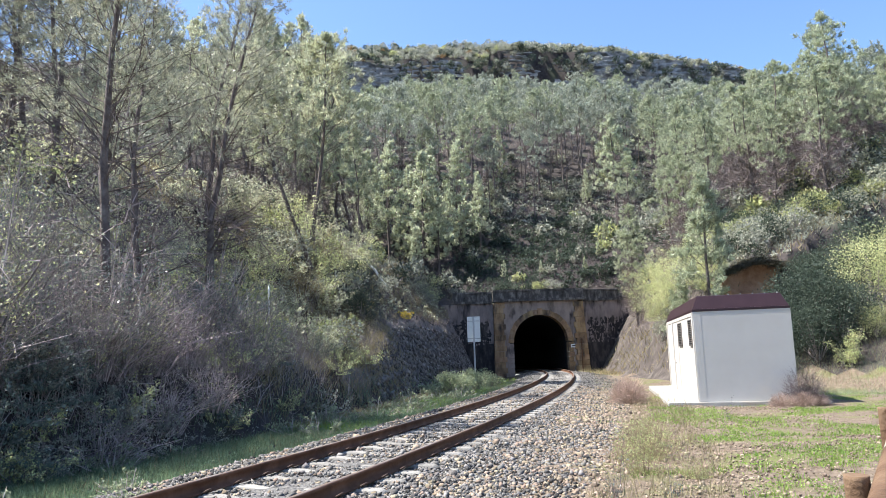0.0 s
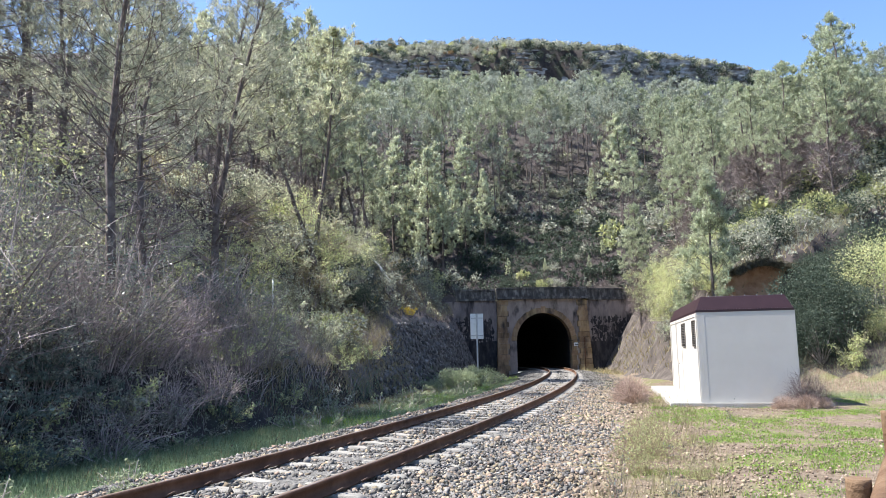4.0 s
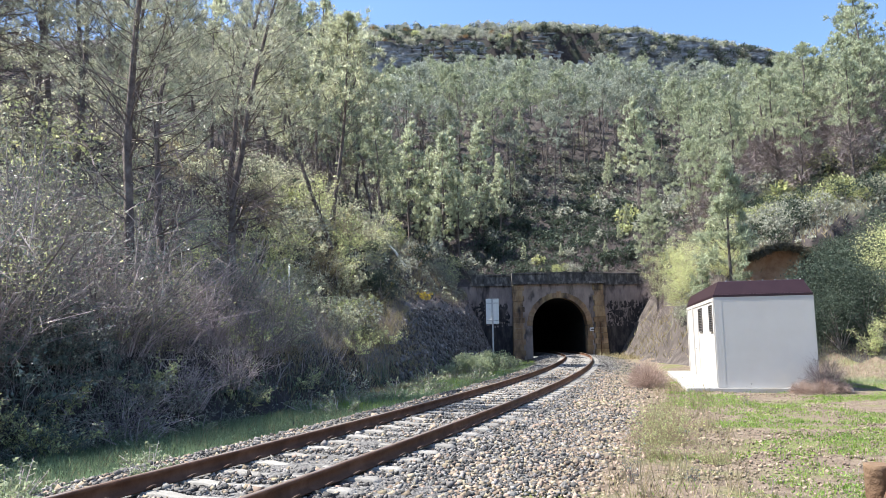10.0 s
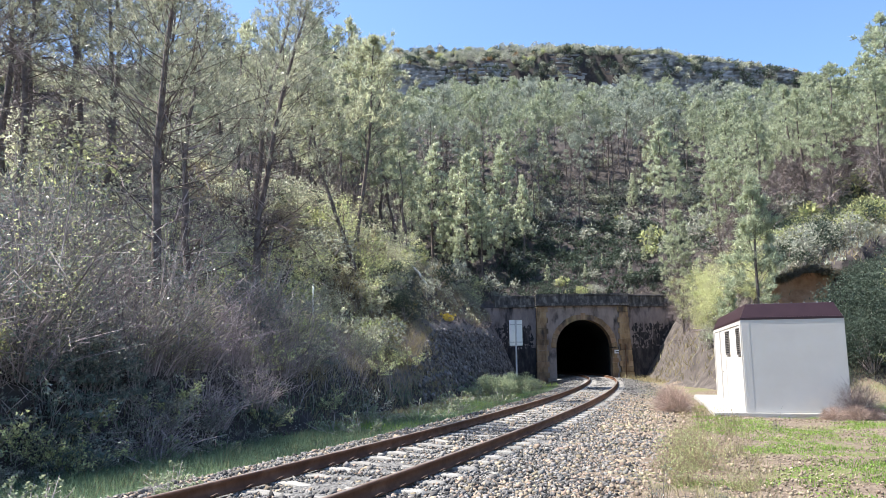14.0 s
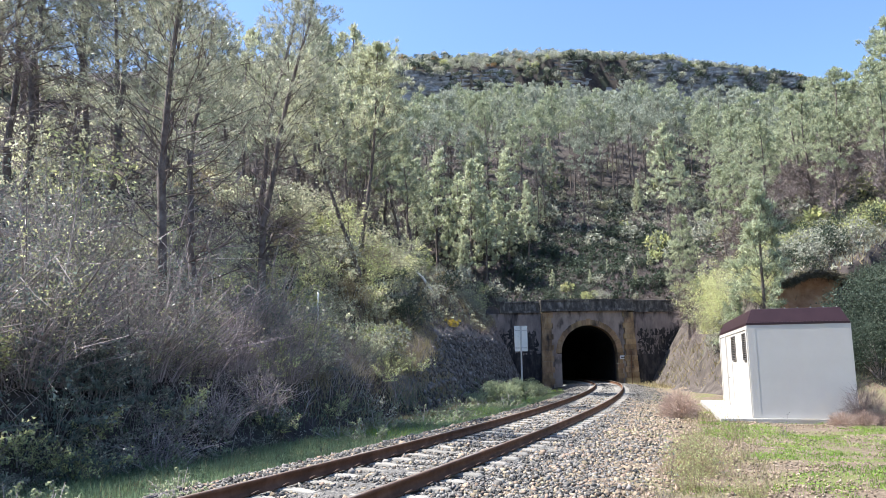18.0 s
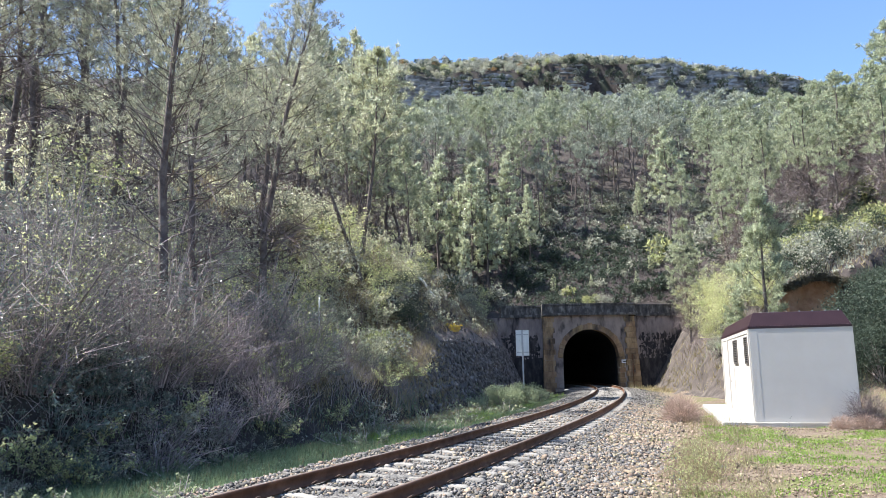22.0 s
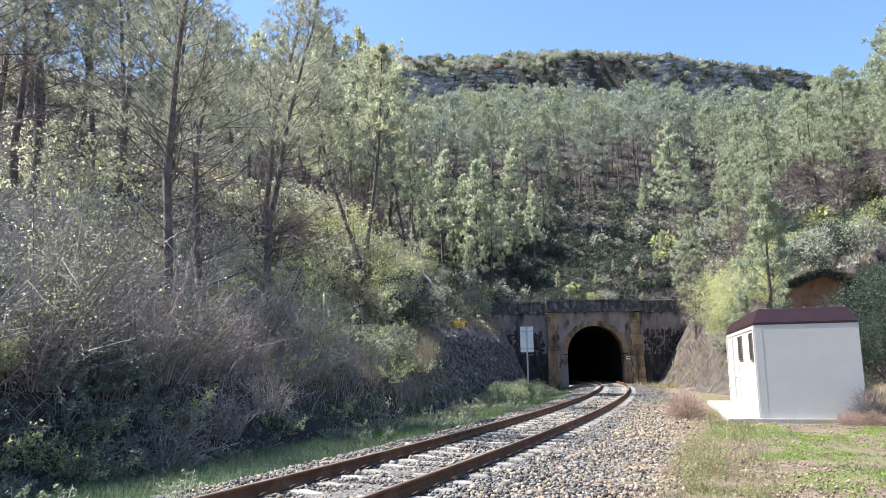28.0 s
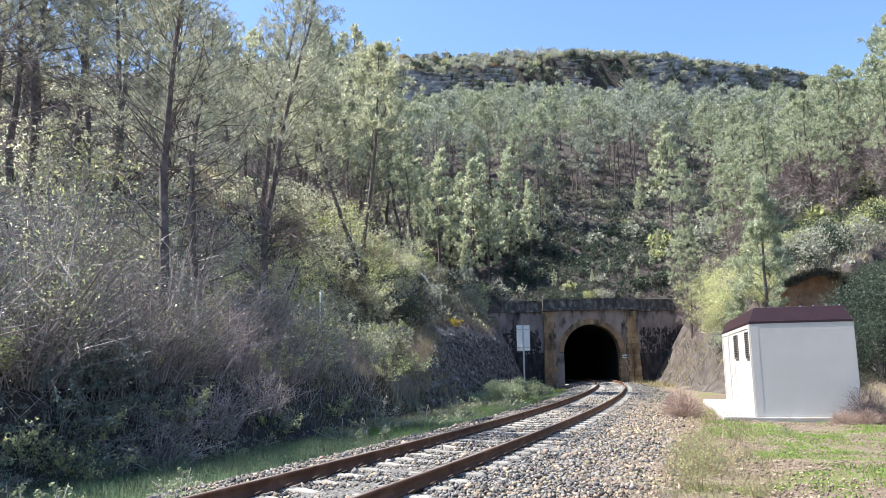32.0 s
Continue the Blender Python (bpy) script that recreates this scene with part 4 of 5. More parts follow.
# right-hand slope
right_pine = pine("pine_tree", pine_meshes(200, 9.0, 0.22, 0.2, 48, 6, 34, 0.27, 0.05, 0.1, "needle_fresh", bend=0.25, top=0.42, fluff=0.15), "slender fresh-green pine behind the hut", "pines on the right slope")
grow(right_pine, 15.6, 35.0, 0.95, 0, used)
grow(right_pine, 14.6, 36, 0.55, 140, used)
right_models = [pine("pine_tree", pine_meshes(205 + i, 11.5, 0.36, 0.22, 38, 5, 34, 0.24, 0.05, 0.14, twigs=2, lp=3, needle="needle_fresh", bend=0.7, top=0.3, fluff=0.2, dead=46, brush=20),
                     "yellow-green pine with grey dead lower branches", "pines on the right slope") for i in range(3)]
for x, y, s in ((20, 50, 0.9), (22.5, 53, 0.95), (25, 49, 1.0), (28, 52, 1.1), (24, 57, 1.0), (19, 56, 0.8), (31, 48, 1.15), (27, 44, 1.0), (32, 43, 1.1), (30, 57, 1.1), (35, 50, 1.2), (36, 44, 1.1), (21, 62, 0.95), (26, 64, 1.0), (31, 63, 1.05), (37, 57, 1.1),
                (40, 50, 1.1), (42, 44, 1.1), (23.5, 70, 0.95), (29, 71, 1.0), (35, 68, 1.0), (41, 62, 1.1), (25.5, 40, 0.85), (30, 38, 1.0), (35, 38, 1.0), (45, 56, 1.1), (47, 66, 1.1), (40, 73, 1.0), (21, 45, 0.85), (24, 45.5, 0.9), (22, 47.5, 0.9), (27, 47, 0.95), (33, 46, 1.0), (26.5, 41.5, 0.8), (31, 41, 0.9), (34.5, 47, 1.0), (23.5, 42, 0.75), (28.5, 42.5, 0.85), (20, 47.5, 0.8)):
    grow(right_models[prng.integers(3)], x, y, s * (0.86 if x / y < 0.68 else 0.6), prng.uniform(0, 360), used, (prng.uniform(-4, 4), prng.uniform(-4, 4)))

grow(right_models[1], 29.3, 44.8, 1.02, 70, used)
grow(right_models[0], 26.2, 45.6, 0.86, 200, used)


def shrub_meshes(seed, h, r, stems, nleaf, size, leaf, twig_n=90, upright=0.6, thick=0.018):
    """Arching bare stems and twigs, with leaves scattered towards their ends."""
    rng = np.random.default_rng(seed)
    q = np.linspace(0, 1, 5)
    wood, ends = [], []
    lines = []
    for _ in range(stems):
        a, rr = rng.uniform(0, 6.28), r * math.sqrt(rng.random())
        p0 = np.array([math.cos(a) * rr * 0.35, math.sin(a) * rr * 0.35, -0.15])
        hh = h * rng.uniform(0.5, 1.05) * (1 - 0.35 * (rr / r) ** 2)
        pts = p0 + np.outer(q, [math.cos(a) * rr * 0.35, math.sin(a) * rr * 0.35, hh]) + np.outer(q ** 2, [math.cos(a) * rr * 0.55, math.sin(a) * rr * 0.55, -hh * (1 - upright) * 0.4])
        pts = pts + np.cumsum(rng.normal(0, 0.035 * h, (5, 3)), axis=0) * q[:, None]
        wood.append(tube(pts[[0, 1, 2, 4]], thick * np.array([1, 0.8, 0.6, 0.3]), 3))
        lines.append(pts)
    for _ in range(twig_n):
        pts = lines[rng.integers(len(lines))]
        b = rng.uniform(0.12, 1)
        s0 = np.array([np.interp(b, q, pts[:, i]) for i in range(3)])
        e = rng.normal(0, 1, 3) + [0, 0, 0.3]
        e = e / np.linalg.norm(e) * h * rng.uniform(0.1, 0.3)
        tp = s0 + np.outer(q, e) + np.outer(q * q, rng.normal(0, 0.04 * h, 3))
        wood.append(tube(tp[[0, 2, 4]], thick * 0.4 * np.linspace(1, 0.45, 3), 3))
        ends.append(tp)
    ends = np.array(ends + lines)
    pick = ends[rng.integers(len(ends), size=nleaf)]
    b = rng.uniform(1.2, 4, nleaf)
    i0 = np.minimum(b.astype(int), 3)
    fr = (b - i0)[:, None]
    ar = np.arange(nleaf)
    c = pick[ar, i0] * (1 - fr) + pick[ar, i0 + 1] * fr + rng.normal(0, 0.03 * h, (nleaf, 3))
    c[:, 2] = np.maximum(c[:, 2], 0.03)
    return mesh_of("branchwork", *gather(wood), "twig"), mesh_of("foliage", *leaves(rng, c, size), leaf)


def clump_meshes(seed, h, r, n, size, leaf, lumps=7):
    """A dense rounded bush: leaves on the outer shells of several lumps, on a few short stems."""
    rng = np.random.default_rng(seed)
    a = rng.uniform(0, 6.28, lumps)
    d = r * 0.62 * np.sqrt(rng.random(lumps))
    c = np.column_stack([np.cos(a) * d, np.sin(a) * d, h * rng.uniform(0.16, 0.68, lumps) * (1 - 0.3 * d / r)])
    rad = rng.uniform(0.3, 0.5, lumps) * min(h, 2 * r) * 0.75
    k = rng.integers(lumps, size=n)
    v = rng.normal(0, 1, (n, 3)) + [0, 0, 0.35]
    v /= np.linalg.norm(v, axis=1)[:, None]
    pts = c[k] + v * (rad[k] * rng.uniform(0.6, 1.12, n))[:, None] * [1, 1, 0.85]
    pts[:, 2] = np.maximum(pts[:, 2], 0.02)
    wood = [tube([(0, 0, -0.2), c[i] * 0.5, c[i]], [0.04, 0.03, 0.012], 3) for i in range(lumps)]
    return mesh_of("branchwork", *gather(wood), "twig"), mesh_of("foliage", *blades(rng, pts, v, size * 1.6, size, 0.6), leaf)


def shrub(name, meshes, label, group="", category="shrub"):
    ob = tagged(new(name), label, category, group)
    piece("branchwork", meshes[0], ob)
    piece("foliage", meshes[1], ob)
    return ob


bank_models = [shrub("bank_shrub", shrub_meshes(300 + i, 4.2, 1.7, 36, 3000, 0.029, ("leaf_dark", "leaf_fresh", "leaf", "leaf_dark")[i], 240, 0.6, 0.026), 
                     ("tangled half-bare grey shrub with small new leaves" if i < 3 else "dense dark green shrub on the bank"), "shrubs on the left bank") for i in range(4)]
low_models = [shrub("low_shrub", shrub_meshes(310 + i, 1.4, 1.0, 14, 1250, 0.029, ("leaf_dark", "leaf", "leaf_fresh")[i], 30, 0.5, 0.01),
                    "low leafy green shrub", "low shrubs") for i in range(3)]
hill_models = [shrub("hill_shrub", clump_meshes(320 + i, 1.9, 1.3, 680, 0.085, ("leaf", "leaf_oak", "needle_lime", "needle_grey")[i]),
                     "rounded scrub bush on the hillside", "scrub on the hillside") for i in range(4)]

pale_models = [shrub("pale_bush", shrub_meshes(360 + i, 1.7, 1.1, 14, 900, 0.045, ("leaf_pale", "leaf_pale", "straw")[i], 60, 0.6, 0.012),
                      "airy pale olive bush on the slope", "pale bushes on the slopes") for i in range(3)]
far_scrub = [shrub("hill_shrub", clump_meshes(340 + i, 2.0, 1.3, 170, 0.23, ("leaf", "leaf_oak", "needle_lime", "needle_grey")[i], 5), "rounded scrub bush high on the hillside", "scrub on the hillside") for i in range(4)]
for k in range(4):
    grow(far_scrub[k], 4 + 9 * k, 176, 0.8, 0, used)


def beside(y, s):
    k = float(track_slope(y))
    c = 1 / math.sqrt(1 + k * k)
    return float(track_x(y)) + s * c, y - s * k * c


for i in range(38):
    yy_ = 5.5 + 14.5 * prng.random() ** 0.9
    ss = -7.2 - 5.5 * prng.random() ** 1.5
    x, y = beside(yy_, ss)
    if 13.5 < yy_ < 22.5 and ss > -11 and prng.random() < 0.65:
        continue
    grow(bank_models[prng.choice(4, p=[0.35, 0.3, 0.2, 0.15])], x, y, prng.uniform(0.7, 1.1) * (0.8 if ss > -7.5 else 1), prng.uniform(0, 360), used)
for i in range(84):
    yy_ = 4 + 25 * prng.random() ** 1.25
    x, y = beside(yy_, -6.2 - 1.7 * prng.random())
    if 12 < yy_ < 27 and prng.random() < 0.7:
        continue
    grow(low_models[prng.choice(3, p=[0.3, 0.5, 0.2])], x, y, prng.uniform(0.6, 1.15), prng.uniform(0, 360), used)
for i in range(22):
    x, y = beside(prng.uniform(5.5, 13.5), -6.5 - 1.3 * prng.random())
    grow(low_models[prng.choice(3, p=[0.4, 0.45, 0.15])], x, y, prng.uniform(0.8, 1.15), prng.uniform(0, 360), used)
for i in range(64):
    yy_ = 4 + 14 * prng.random()
    x, y = beside(yy_, -5.9 - 0.8 * prng.random())
    if yy_ > 12 and prng.random() < 0.5:
        continue
    grow(low_models[prng.choice(3, p=[0.35, 0.5, 0.15])], x, y, prng.uniform(0.45, 0.85), prng.uniform(0, 360), used)
for i in range(60):
    yy_ = prng.uniform(20, 38)
    x, y = beside(yy_, -7.0 - 2.0 * smooth(28, 33, yy_) - 8 * prng.random())
    grow((hill_models + low_models + pale_models)[prng.choice(10, p=[0.08, 0.04, 0.08, 0.05, 0.05, 0.05, 0.05, 0.25, 0.2, 0.15])], x, y, prng.uniform(0.5, 1.1), prng.uniform(0, 360), used)
# scrub on the slope above the left wall
for i in range(60):
    yy_ = prng.uniform(31, 62)
    x, y = beside(yy_, -9.4 - 8.5 * prng.random())
    grow((low_models[:1] + hill_models + pale_models)[prng.choice(8, p=[0.05, 0.1, 0.07, 0.1, 0.08, 0.25, 0.2, 0.15])], x, y, prng.uniform(0.7, 1.3), prng.uniform(0, 360), used)
# scrub above the portal and up the slope
scrub = []
for i in range(230):
    x, y = prng.uniform(-22, 50), 64.2 + 46 * prng.random() ** 1.7
    k, s, turn = int(prng.choice(4, p=[0.4, 0.35, 0.1, 0.15])), prng.uniform(0.5, 1.25) * (0.6 if 8 < x < 20 and y < 78 else 1), prng.uniform(0, 6.28)
    if y < 66:
        grow(hill_models[k], x, y, s, math.degrees(turn), used)
    else:
        scrub.append((k, x, y, s, turn))
for i in range(22):
    x, y = prng.uniform(7, 25), 64.5 + 15 * prng.random()
    scrub.append((1, x, y, prng.uniform(0.35, 0.85), prng.uniform(0, 6.28)))
for i in range(36):
    scrub.append((1, prng.uniform(6, 27), 65 + 17 * prng.random(), prng.uniform(0.4, 0.9), prng.uniform(0, 6.28)))
for i in range(90):
    scrub.append((int(prng.integers(4)), prng.uniform(44, 100), prng.uniform(78, 130), prng.uniform(1.6, 3.2), prng.uniform(0, 6.28)))
for i in range(60):
    x, y = prng.uniform(16, 34), 37.2 + 7 * prng.random()
    grow(hill_models[prng.choice(4, p=[0.45, 0.1, 0.3, 0.15])], x, y, prng.uniform(0.4, 0.8), prng.uniform(0, 360), used)
for i in range(46):
    x, y = prng.uniform(17, 36), 36.8 + 8 * prng.random()
    grow(hill_models[prng.choice([0, 1, 1, 2])], x, y, prng.uniform(0.6, 1.1), prng.uniform(0, 360), used)
for i in range(34):
    x, y = prng.uniform(18, 38), 37.0 + 9 * prng.random()
    grow(hill_models[prng.integers(3)], x, y, prng.uniform(0.7, 1.2), prng.uniform(0, 360), used)
# right slope scrub
for i in range(230):
    x, y = prng.uniform(15, 50), prng.uniform(32, 66)
    if across(x, y) < 7.5 + 0.19 * max(47 - y, 0) or (16 < x < 25 and y < 37.5):
        continue
    k, s, turn = int(prng.choice(4, p=[0.4, 0.25, 0.25, 0.1])), prng.uniform(0.6, 1.2), prng.uniform(0, 6.28)
    if y < 44:
        grow(hill_models[k], x, y, s, math.degrees(turn), used)
    else:
        scrub.append((k, x, y, s, turn))
thicket("hill_scrub", far_scrub, scrub, "low green scrub under the pines", "scrub")
# crown of scrub along the top of the cliff
rust_model = shrub("hill_shrub", clump_meshes(330, 2.0, 1.3, 170, 0.23, "leaf_rust", 5), "rust-coloured scrub bush on the cliff top", "scrub on the hillside")
grow(rust_model, -6, 186, 1.6, 0, used)
gold_model = shrub("hill_shrub", clump_meshes(331, 2.0, 1.3, 170, 0.23, "needle_lime", 5), "yellow-green scrub bush on the cliff top", "scrub on the hillside")
grow(gold_model, 12, 186, 1.4, 0, used)


def rock_top(x):
    """Height of the upper edge of the rock band."""
    return np.interp(x, [-90, -12, 24, 28, 60, 64, 80, 96, 130], [72, 73.8, 74.4, 76.8, 76.2, 74.2, 72.8, 69.0, 62]) + 0.9 * (patchy(x, 0, 7, 5) - 0.5)


def ridge_top(x):
    """Height of the ground on the crest behind the rock band."""
    return np.interp(x, [-90, -10, 22, 40, 54, 66, 80, 95, 130], [80, 83.0, 83.8, 83.4, 81.8, 80.4, 78.0, 75.2, 67])


def on_crest(x, y):
    u = np.clip((y - 173) / 13, 0, 1)
    return rock_top(x) + (ridge_top(x) - rock_top(x)) * u - 0.4


crown = []
for i in range(1250):
    x, y = prng.uniform(-75, 112), 173.6 + 13 * prng.random()
    k = int(prng.choice(6, p=[0.5, 0.2, 0.03, 0.2, 0.03, 0.04]))
    crown.append((k, x, y, prng.uniform(0.5, 1.15), prng.uniform(0, 6.28), float(on_crest(x, y))))
for i in range(260):
    x, y = prng.uniform(-75, 112), prng.uniform(170.0, 171.8)
    crown.append((int(prng.choice([0, 1, 1, 3])), x, y, prng.uniform(0.5, 1.2), prng.uniform(0, 6.28), float(rock_top(x)) - prng.uniform(0.5, 7)))
thicket("cliff_scrub", far_scrub + [rust_model, gold_model], crown, "green and rusty scrub along the cliff top", "scrub")


def undergrowth(seed, n, area, size, material, label):
    """A loose carpet of leaves over rough ground, in clumps."""
    rng = np.random.default_rng(seed)
    px, py = area(rng, n // 14)
    r = rng.uniform(0.15, 0.6, len(px))
    px, py, r = np.repeat(px, 14), np.repeat(py, 14), np.repeat(r, 14)
    d = rng.normal(0, 1, (len(px), 3))
    d = d / np.linalg.norm(d, axis=1)[:, None] * r[:, None] * rng.random((len(px), 1)) ** 0.4
    c = np.stack([px + d[:, 0], py + d[:, 1], 0 * px], -1)
    c[:, 2] = ground_z(c[:, 0], c[:, 1]) + np.abs(d[:, 2]) * 1.2
    return tagged(new("undergrowth", mesh_of("undergrowth", *leaves(rng, c, size), material)), label, "undergrowth", kind="stuff")


def patch(x0, x1, y0, y1, s_min, s_max=99):
    def area(rng, n):
        px, py = rng.uniform(x0, x1, n), rng.uniform(y0, y1, n)
        s = across(px, py)
        keep = (s > s_min) & (s < s_max)
        return px[keep], py[keep]
    return area


# ---- limestone cliff ----
def cliff():
    """A face of level ledges cut by cracks, in front of a plain rock core that slopes back to the crest."""
    bx = np.arange(-90, 125, 0.36)
    rows_ = 44
    u = np.linspace(0, 1, rows_)[:, None]
    top = rock_top(bx)[None]
    z = 61 + (top - 61) * u
    lay = (top - z) / 1.15 + 0.7 * patchy(bx, 0, 11, 4)[None]
    bed = np.floor(lay)
    gx_ = bx[None] * 0.42 + 1.7 * patchy(bx[None] + 0 * z, bed * 3.0, 5, 6)
    stone_ = np.floor(gx_)
    rnd = np.modf(np.abs(np.sin(stone_ * 12.9898 + bed * 78.233) * 43758.5453))[0]
    jut = 0.3 * rnd + 1.5 * patchy(bx[None] + 0 * z, bed * 0.5, 8, 2) + 0.05 * lay + 0.25 * patchy(bx[None] + 0 * z, z, 0.8, 9)
    jut = jut - 0.45 * ((lay % 1) < 0.24) - 0.35 * ((gx_ % 1) < 0.14)
    v = np.stack([bx[None] + 0 * z, 174.3 - jut + 1.2 * np.sin(bx * 0.05)[None], z], -1).reshape(-1, 3)
    n = len(bx)
    i, j = np.meshgrid(np.arange(rows_ - 1), np.arange(n - 1), indexing="ij")
    q = np.stack([i * n + j, i * n + j + 1, (i + 1) * n + j + 1, (i + 1) * n + j], -1).reshape(-1, 4)
    ob = tagged(new("cliff", mesh_of("cliff", v, q, "cliff")), "grey limestone cliff band of broken ledges below the hilltop", "cliff", kind="structure")
    cx_ = np.arange(-95, 132, 1.5)
    rows_ = [np.stack([cx_, np.full_like(cx_, 174.2), np.full_like(cx_, 52.0)], -1)]
    for y in (174.2, 176, 178, 181, 186, 200):
        rows_.append(np.stack([cx_, np.full_like(cx_, y), on_crest(cx_, y) + 0.3 * waves(cx_, y, 0.7)], -1))
    n, m = len(cx_), len(rows_)
    i, j = np.meshgrid(np.arange(m - 1), np.arange(n - 1), indexing="ij")
    q = np.stack([i * n + j, i * n + j + 1, (i + 1) * n + j + 1, (i + 1) * n + j], -1).reshape(-1, 4)
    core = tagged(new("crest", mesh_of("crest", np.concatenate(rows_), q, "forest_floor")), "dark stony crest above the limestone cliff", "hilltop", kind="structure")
    return ob, core


cliff()


# ---- grass and weeds ----
def turf(name, seed, n, place, height, width, material, label, lean=0.35):
    rng = np.random.default_rng(seed)
    px, py = place(rng, n)
    c = np.stack([px, py, ground_z(px, py) - 0.01], -1)
    v, f = blades(rng, c, np.tile([0, 0, 1.0], (len(px), 1)), height, width, lean)
    return tagged(new(name, mesh_of(name, v, f, material)), label, "grass", kind="stuff")


def strip(y0, y1, s0, s1, power=1.4, mask=None, tuft=5, r=0.08):
    base = along(y0, y1, s0, s1, power)

    def place(rng, n):
        px, py, _ = base(rng, n // tuft)
        if mask:
            keep = mask(px, py) > rng.random(len(px))
            px, py = px[keep], py[keep]
        px, py = np.repeat(px, tuft), np.repeat(py, tuft)
        return px + rng.normal(0, r, len(px)), py + rng.normal(0, r, len(px))
    return place


turf("grass", 401, 62000, strip(4, 48, -6.6, -2.85, 1.5), 0.2, 0.014, "grass", "lush green grass beside the ballast")
turf("grass", 402, 2500, strip(4, 48, -6.6, -2.5, 1.2), 0.3, 0.009, "straw", "dry grass stalks among the green")
yard_mask = lambda x, y: smooth(0.45, 0.58, 0.55 * patchy(x, y, 1.5, 3) + 0.45 * patchy(x, y, 0.5, 8) + 0.13 * smooth(9.2, 10.2, y) * smooth(14.5, 12, y) - 0.2 * smooth(10, 9, y) * smooth(5.0, 3.5, x) - 0.22 * smooth(6.8, 5.6, x) * smooth(9.8, 10.6, y))
turf("grass", 403, 100000, strip(4, 27, 4.0, 15, 1.35, yard_mask, 16, 0.08), 0.085, 0.011, "meadow", "patches of short green grass on the stony yard")


def ground_herbs(seed, n, place, size, material, label):
    rng = np.random.default_rng(seed)
    px, py = place(rng, n)
    c = np.stack([px, py, ground_z(px, py) + rng.uniform(0.005, 0.05, len(px))], -1)
    return tagged(new("ground_herbs", mesh_of("ground_herbs", *leaves(rng, c, size), material)), label, "herbs", kind="stuff")


ground_herbs(415, 90000, strip(4, 27, 4.0, 15, 1.35, yard_mask, 20, 0.1), 0.016, "meadow", "low broad-leaved green herbs on the yard")
ground_herbs(416, 40000, strip(5, 45, -6.6, -3.0, 1.3, None, 25, 0.16), 0.035, "herb_green", "blue-green broad-leaved herbs beside the ballast")
turf("grass", 410, 26000, strip(4, 26, 4.0, 15, 1.3, lambda x, y: 0.8 * smooth(0.5, 0.7, patchy(x, y, 0.9, 12)), 10, 0.1), 0.04, 0.014, "meadow", "low green sward on the yard")
turf("grass", 404, 9000, strip(4, 24, 4.0, 15, 1.2), 0.07, 0.007, "straw", "thin dry grass on the stony yard")
turf("grass", 405, 2600, strip(6, 28, 3.6, 5.2, 1.2), 0.25, 0.012, "straw", "dry weeds along the edge of the ballast")
turf("grass", 406, 5000, strip(28, 60, -6.3, -5.4, 1.0), 0.3, 0.03, "straw", "dry grass along the foot of the wall")
turf("grass", 408, 26000, strip(19, 34, -12, -5.2, 1.0), 0.3, 0.018, "straw", "dry grass on the open bank")
turf("grass", 407, 22000, strip(30, 62, -22, -8.4, 1.0), 0.35, 0.04, "straw", "dry grass on the slope")
stones("yard_stones", 21, 16000, along(4, 24, 3.8, 14, 1.4), 0.0105, "tan_stone", "small pale stones strewn over the yard", fine=False)
stones("yard_stones", 24, 3000, along(10, 23, 4.2, 8, 1.0), 0.021, "tan_stone", "small tan rubble over the yard", fine=False)
stones("yard_stones", 22, 3600, along(7, 26, 3.3, 6.2, 1.0), 0.021, "tan_stone", "tan rubble beside the hut", fine=False)
# dark leaves of these two carpets also stand in for pine shade
undergrowth(505, 19000, patch(6, 28, 64.5, 82, -99), 0.12, "leaf_oak", "evergreen undergrowth above the tunnel, its dark tone standing in for pine shade")
undergrowth(501, 30000, patch(-45, 55, 64, 100, -99), 0.13, "leaf_oak", "green undergrowth below the pines")
undergrowth(502, 46000, patch(-34, 12, 24, 62, -46, -8.6), 0.085, "leaf_pale", "undergrowth on the left slope")
undergrowth(503, 50000, patch(-22, 6, 4, 24, -14, -5.6), 0.024, "leaf", "dark undergrowth on the left bank")
undergrowth(504, 40000, patch(15, 52, 31, 66, 9), 0.09, "leaf", "undergrowth on the right slope")
turf("grass", 409, 20000, lambda rng, n: (rng.uniform(15, 48, n), rng.uniform(33, 60, n)), 0.4, 0.05, "straw", "dry grass on the right slope", 0.5)
turf("brushwood", 411, 60000, lambda rng, n: (rng.uniform(-30, 50, n), 64.5 + 32 * rng.random(n) ** 1.4), 0.75, 0.035, "brush", "bare mauve-brown brushwood under the pines", 0.7)
turf("brushwood", 414, 13000, strip(5, 26, -12, -6.4, 1.0), 0.95, 0.014, "twig", "bare grey brushwood on the left bank", 0.7)
turf("brushwood", 412, 17000, strip(22, 62, -20, -7.4, 1.0), 0.6, 0.016, "dead_wood", "bare mauve-brown brushwood on the left slope", 0.7)
# sun patch on the grass, painted as blades of the brighter meadow colour
turf("grass", 413, 14000, strip(17, 52, -6.2, -3.2, 1.0, lambda x, y: smooth(0.0, 0.4, waves(x, y, 0.8, 3.0))), 0.24, 0.016, "meadow", "yellow-green grass beside the ballast, sunlight put into its colour")


